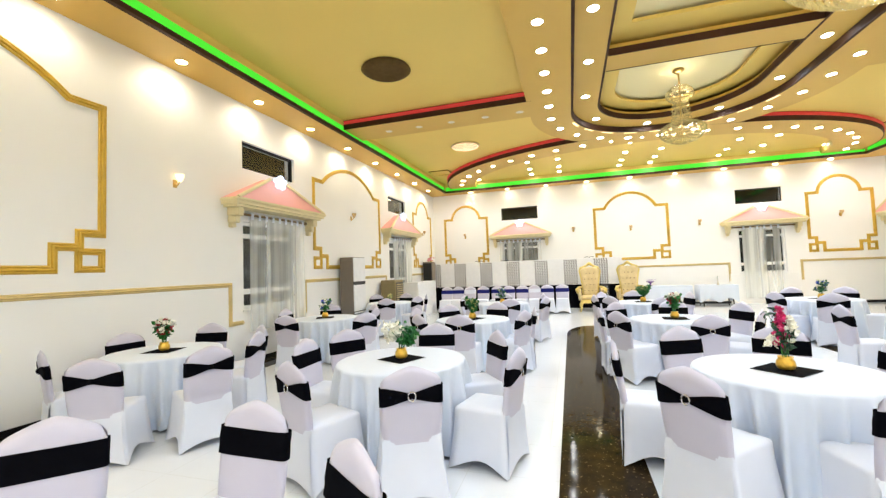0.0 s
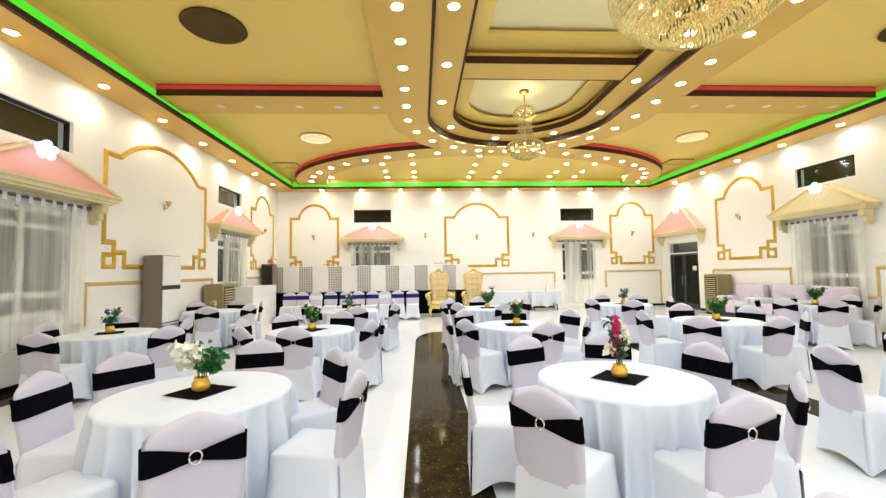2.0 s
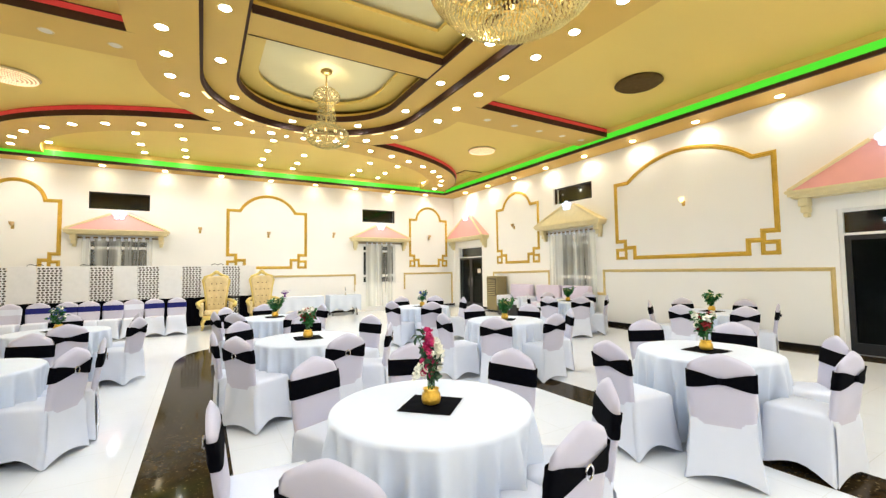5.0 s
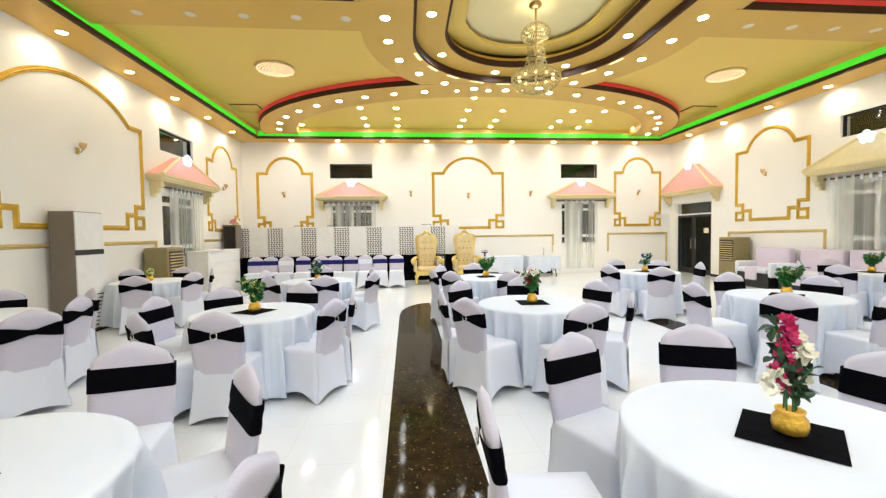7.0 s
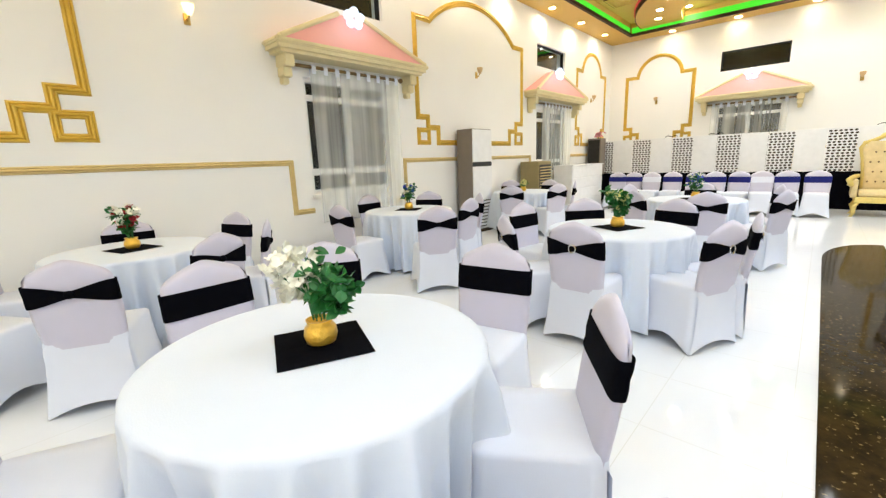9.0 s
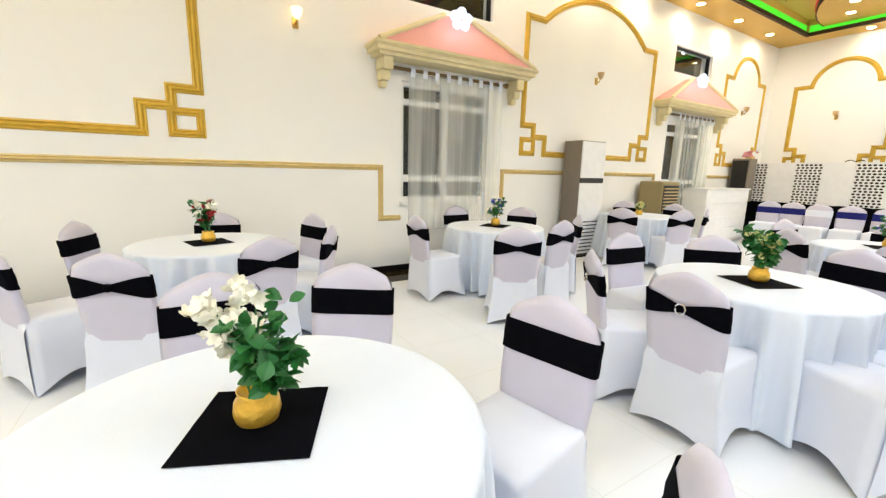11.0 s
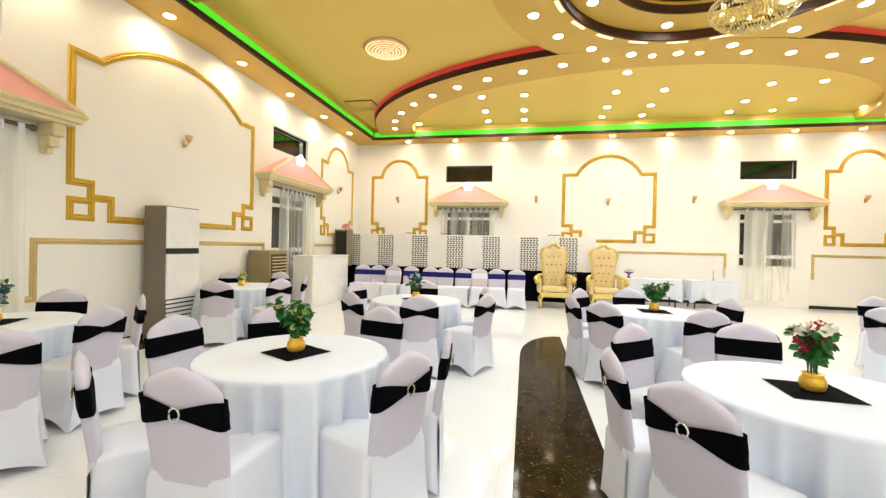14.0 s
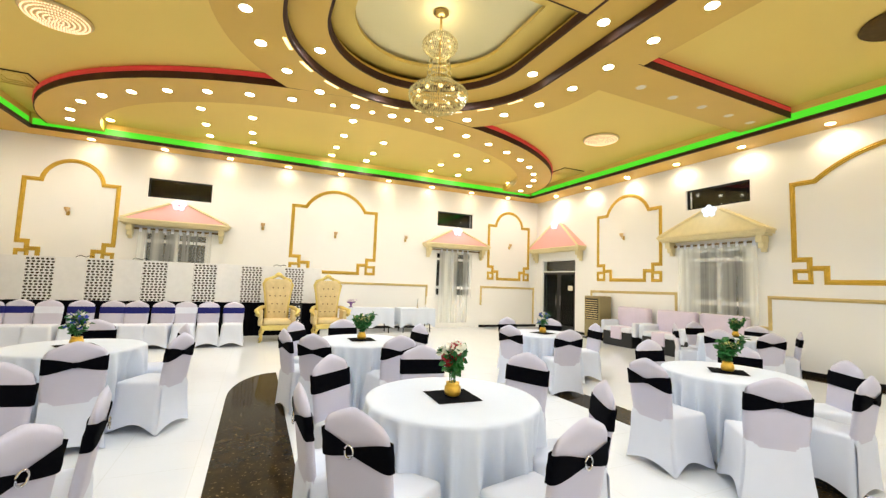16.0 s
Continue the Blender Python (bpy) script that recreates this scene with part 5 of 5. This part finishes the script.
for i in range(4):
    for j in range(11):
        cx_, cz = 1.215 + 0.083 * i + (0.02 if j % 2 else 0), 0.15 + 0.0625 * j
        dots.faces.new([dots.verts.new((cx_ + dx, -0.0885, cz + dz)) for dx, dz in ((-0.027, 0.0), (-0.014, -0.018), (0.014, -0.018), (0.027, 0.0), (0.014, 0.018), (-0.014, 0.018))])
r_ = bmesh.ops.extrude_face_region(dots, geom=dots.faces[:])
bmesh.ops.translate(dots, verts=[v for v in r_["geom"] if isinstance(v, bmesh.types.BMVert)], vec=(0, 0.003, 0))
tagged(part("dots", dots, ACFRONT, lower, "rows of white dots"), kind="stuff")


def throne(m):
    t = thing("throne_chair", "tall gold framed throne chair with champagne buttoned upholstery", "throne", "throne chairs", m)
    prof = [(-0.24, 0.5), (-0.25, 0.85), (-0.29, 1.15), (-0.34, 1.38), (-0.30, 1.47), (-0.16, 1.52), (0.0, 1.61), (0.16, 1.52), (0.30, 1.47), (0.34, 1.38), (0.29, 1.15), (0.25, 0.85), (0.24, 0.5)]
    lean = lambda z: -0.26 - 0.1 * (z - 0.5)
    part("back_frame", tube([(x, lean(z), z) for x, z in prof], 0.042, 8), THRONEGOLD, t, "carved gold frame", smooth=True)
    bm = bmesh.new()
    rows = []
    for j in range(17):
        z = 0.5 + 1.0 * j / 16
        w = 0.235 + 0.085 * max(0, (z - 0.8) / 0.58) - (0.12 * max(0, (z - 1.38) / 0.12))
        rows.append([bm.verts.new((w * (2 * i / 12 - 1), lean(z) + 0.05 + 0.02 * abs(math.sin(i * math.pi / 4 + (j % 4) * 0.0)) * abs(math.sin(j * math.pi / 4)), z)) for i in range(13)])
    for a, b in zip(rows, rows[1:]):
        for i in range(12):
            bm.faces.new((a[i], a[i + 1], b[i + 1], b[i]))
    r_ = bmesh.ops.extrude_face_region(bm, geom=bm.faces[:])
    bmesh.ops.translate(bm, verts=[v for v in r_["geom"] if isinstance(v, bmesh.types.BMVert)], vec=(0, -0.06, 0))
    part("back_cushion", bm, THRONE, t, "buttoned champagne back", smooth=True)
    for j in range(4):
        for i in range(4 - j % 2):
            z = 0.68 + 0.2 * j
            bm = bmesh.new()
            bmesh.ops.create_icosphere(bm, subdivisions=1, radius=0.02, matrix=Matrix.Translation((-0.18 + 0.12 * i + 0.06 * (j % 2), lean(z) + 0.065, z)))
            part("button", bm, BRONZE, t)
    part("crest", lathe([(0.0, -0.02), (0.09, 0.0), (0.1, 0.03), (0.06, 0.07), (0.0, 0.1)], 14, at=(0, lean(1.62), 1.58)), THRONEGOLD, t, smooth=True)
    part("seat_cushion", rbox(-0.31, -0.25, 0.40, 0.31, 0.33, 0.53, 0.05, 3), THRONE, t, "champagne seat cushion", smooth=True)
    part("seat_rail", rbox(-0.35, -0.3, 0.28, 0.35, 0.35, 0.40, 0.02), THRONEGOLD, t)
    for sg in (-1, 1):
        part("arm", tube([(sg * 0.31, -0.28, 0.80), (sg * 0.38, -0.1, 0.79), (sg * 0.43, 0.15, 0.76), (sg * 0.46, 0.33, 0.74), (sg * 0.45, 0.37, 0.67), (sg * 0.42, 0.32, 0.63)], [0.04, 0.05, 0.055, 0.06, 0.055, 0.04]), THRONEGOLD, t, smooth=True)
        part("arm_panel", rbox(sg * 0.37 - 0.05, -0.25, 0.38, sg * 0.37 + 0.05, 0.3, 0.75, 0.03), THRONE, t)
        for y in (-0.24, 0.3):
            part("leg", tube([(sg * 0.3, y, 0.3), (sg * 0.35, y + 0.03, 0.2), (sg * 0.33, y + 0.01, 0.08), (sg * 0.37, y + 0.05, 0.0)], [0.05, 0.045, 0.03, 0.035]), THRONEGOLD, t, smooth=True)
    return t


throne(pose(0.88, 16.62, 0, 0, 0, 180))
throne(pose(2.14, 16.75, 0, 0, 0, 180))


def long_table(x0, x1, y0, y1, seed):
    t = thing("long_table", "trestle table by the end wall under a short white cloth", "table", "long tables", pose((x0 + x1) / 2, (y0 + y1) / 2, 0))
    hx, hy = (x1 - x0) / 2, (y1 - y0) / 2
    part("tabletop", boxes((-hx + 0.02, -hy + 0.02, 0.70, hx - 0.02, hy - 0.02, 0.725)), DARK, t)
    for sx in (-1, 1):
        for sy in (-1, 1):
            part("leg", tube([(sx * (hx - 0.12), sy * (hy - 0.1), 0.0), (sx * (hx - 0.16), sy * (hy - 0.12), 0.7)], 0.018), DARK, t)
    bm = bmesh.new()
    per = []
    for a, b, n in (((-hx, -hy), (hx, -hy), 24), ((hx, -hy), (hx, hy), 12), ((hx, hy), (-hx, hy), 24), ((-hx, hy), (-hx, -hy), 12)):
        per += [(a[0] + (b[0] - a[0]) * i / n, a[1] + (b[1] - a[1]) * i / n) for i in range(n)]
    rows = []
    for j in range(5):
        v = j / 4
        rows.append([bm.verts.new((x * (1 + 0.02 * v + 0.012 * v * math.sin(i * 0.9 + seed)), y * (1 + 0.05 * v + 0.04 * v * math.sin(i * 0.9 + seed)), 0.737 - v * (0.44 + 0.14 * math.cos(i * math.pi / 12) ** 2))) for i, (x, y) in enumerate(per)])
    for a, b in zip(rows, rows[1:]):
        for i in range(len(per)):
            bm.faces.new((a[i], b[i], b[(i + 1) % len(per)], a[(i + 1) % len(per)]))
    bm.faces.new(rows[0])
    tagged(part("tablecloth", bm, CLOTH), "white cloth draped short over a trestle table", "tablecloth", "long tablecloths").matrix_basis = pose((x0 + x1) / 2, (y0 + y1) / 2, 0)


long_table(2.75, 4.2, 17.55, 18.2, 0)
long_table(4.42, 5.55, 17.55, 18.2, 2)
pv = thing("fruit_bowl", "small purple bowl with flowers on the long table", "bowl", m=pose(2.95, 17.85, 0.739))
part("bowl", lathe([(0.05, 0.0), (0.06, 0.01), (0.03, 0.03), (0.03, 0.1), (0.14, 0.16), (0.13, 0.165), (0.0, 0.12)], 18), mat("purple_glass", (0.2, 0.1, 0.3), 0.25), pv, smooth=True)
bm = bmesh.new()
for i in range(14):
    blossom(bm, (rr.gauss(0, 0.05), rr.gauss(0, 0.05), 0.18 + 0.03 * rr.random()), 0.035, rr)
tagged(part("blossom_cluster", bm, LILAC, pv), kind="stuff")
cs = thing("candlestick", "slender silver candlestick on the long table", "candlestick", m=pose(5.05, 17.85, 0.739))
part("stick", lathe([(0.05, 0.0), (0.05, 0.008), (0.012, 0.02), (0.012, 0.26), (0.025, 0.28), (0.0, 0.28)], 14), SILVER, cs, smooth=True)
for x0 in (-3.4, -2.35, 0.75):
    bw = thing("ribbon", "thin black ribbon lying along the top of the screen", "ribbon", "black ribbons", pose(x0, 17.55, 1.832))
    part("loop", tube([(0.03 * i, 0.01 * math.sin(i), 0.012 + 0.035 * abs(math.sin(i * 0.55))) for i in range(12)], 0.009, 6), BLACK, bw)
pk = thing("flower_bunch", "small bunch of pink cloth flowers on the loudspeaker", "flowers", m=pose(-5.15, 17.2, 1.92))
bm = bmesh.new()
for i in range(22):
    blossom(bm, (rr.gauss(0, 0.07), rr.gauss(0, 0.05), 0.04 + 0.12 * rr.random()), 0.05, rr)
tagged(part("blossom_cluster", bm, PINKCLOTH, pk), kind="stuff")
part("stalk", tube([(0, 0, 0.0), (0.01, 0, 0.07)], 0.012), LEAF, pk)
structure("wall_panel", rbox(5.72, YB - 0.03, 0.0, 7.82, YB, 1.06, 0.005, 1), WALL, "plain white panel under the window", "wall panel")

# ---------------------------------------------------------------- along the right wall


def settee(m):
    s = thing("settee", "settee under white and lilac covers by the wall", "sofa", "settees", m)
    part("base", rbox(-0.42, -0.5, 0.0, 0.34, 0.5, 0.40, 0.02), BLACKP, s, "black base")
    part("seat_cover", rbox(-0.40, -0.46, 0.39, 0.36, 0.46, 0.52, 0.04, 3), COVER, s, smooth=True)
    part("back_cover", rbox(-0.44, -0.52, 0.40, -0.24, 0.52, 1.06, 0.05, 3), LILAC, s, "lilac back cover", smooth=True)
    for sg in (-1, 1):
        part("arm_cover", rbox(-0.40, sg * 0.53 - 0.07, 0.3, 0.34, sg * 0.53 + 0.07, 0.68, 0.05, 3), COVER, s, smooth=True)
    part("throw", rbox(-0.1, -0.2, 0.20, 0.375, 0.16, 0.53, 0.02, 2), LILAC, s, "pale cloth hanging over the seat")
    return s


base = settee(pose(9.85, 14.05, 0, 0, 0, 180))
copy_thing(base, pose(9.85, 12.75, 0, 0, 0, 180))
copy_thing(base, pose(9.85, 11.6, 0, 0, 0, 180))
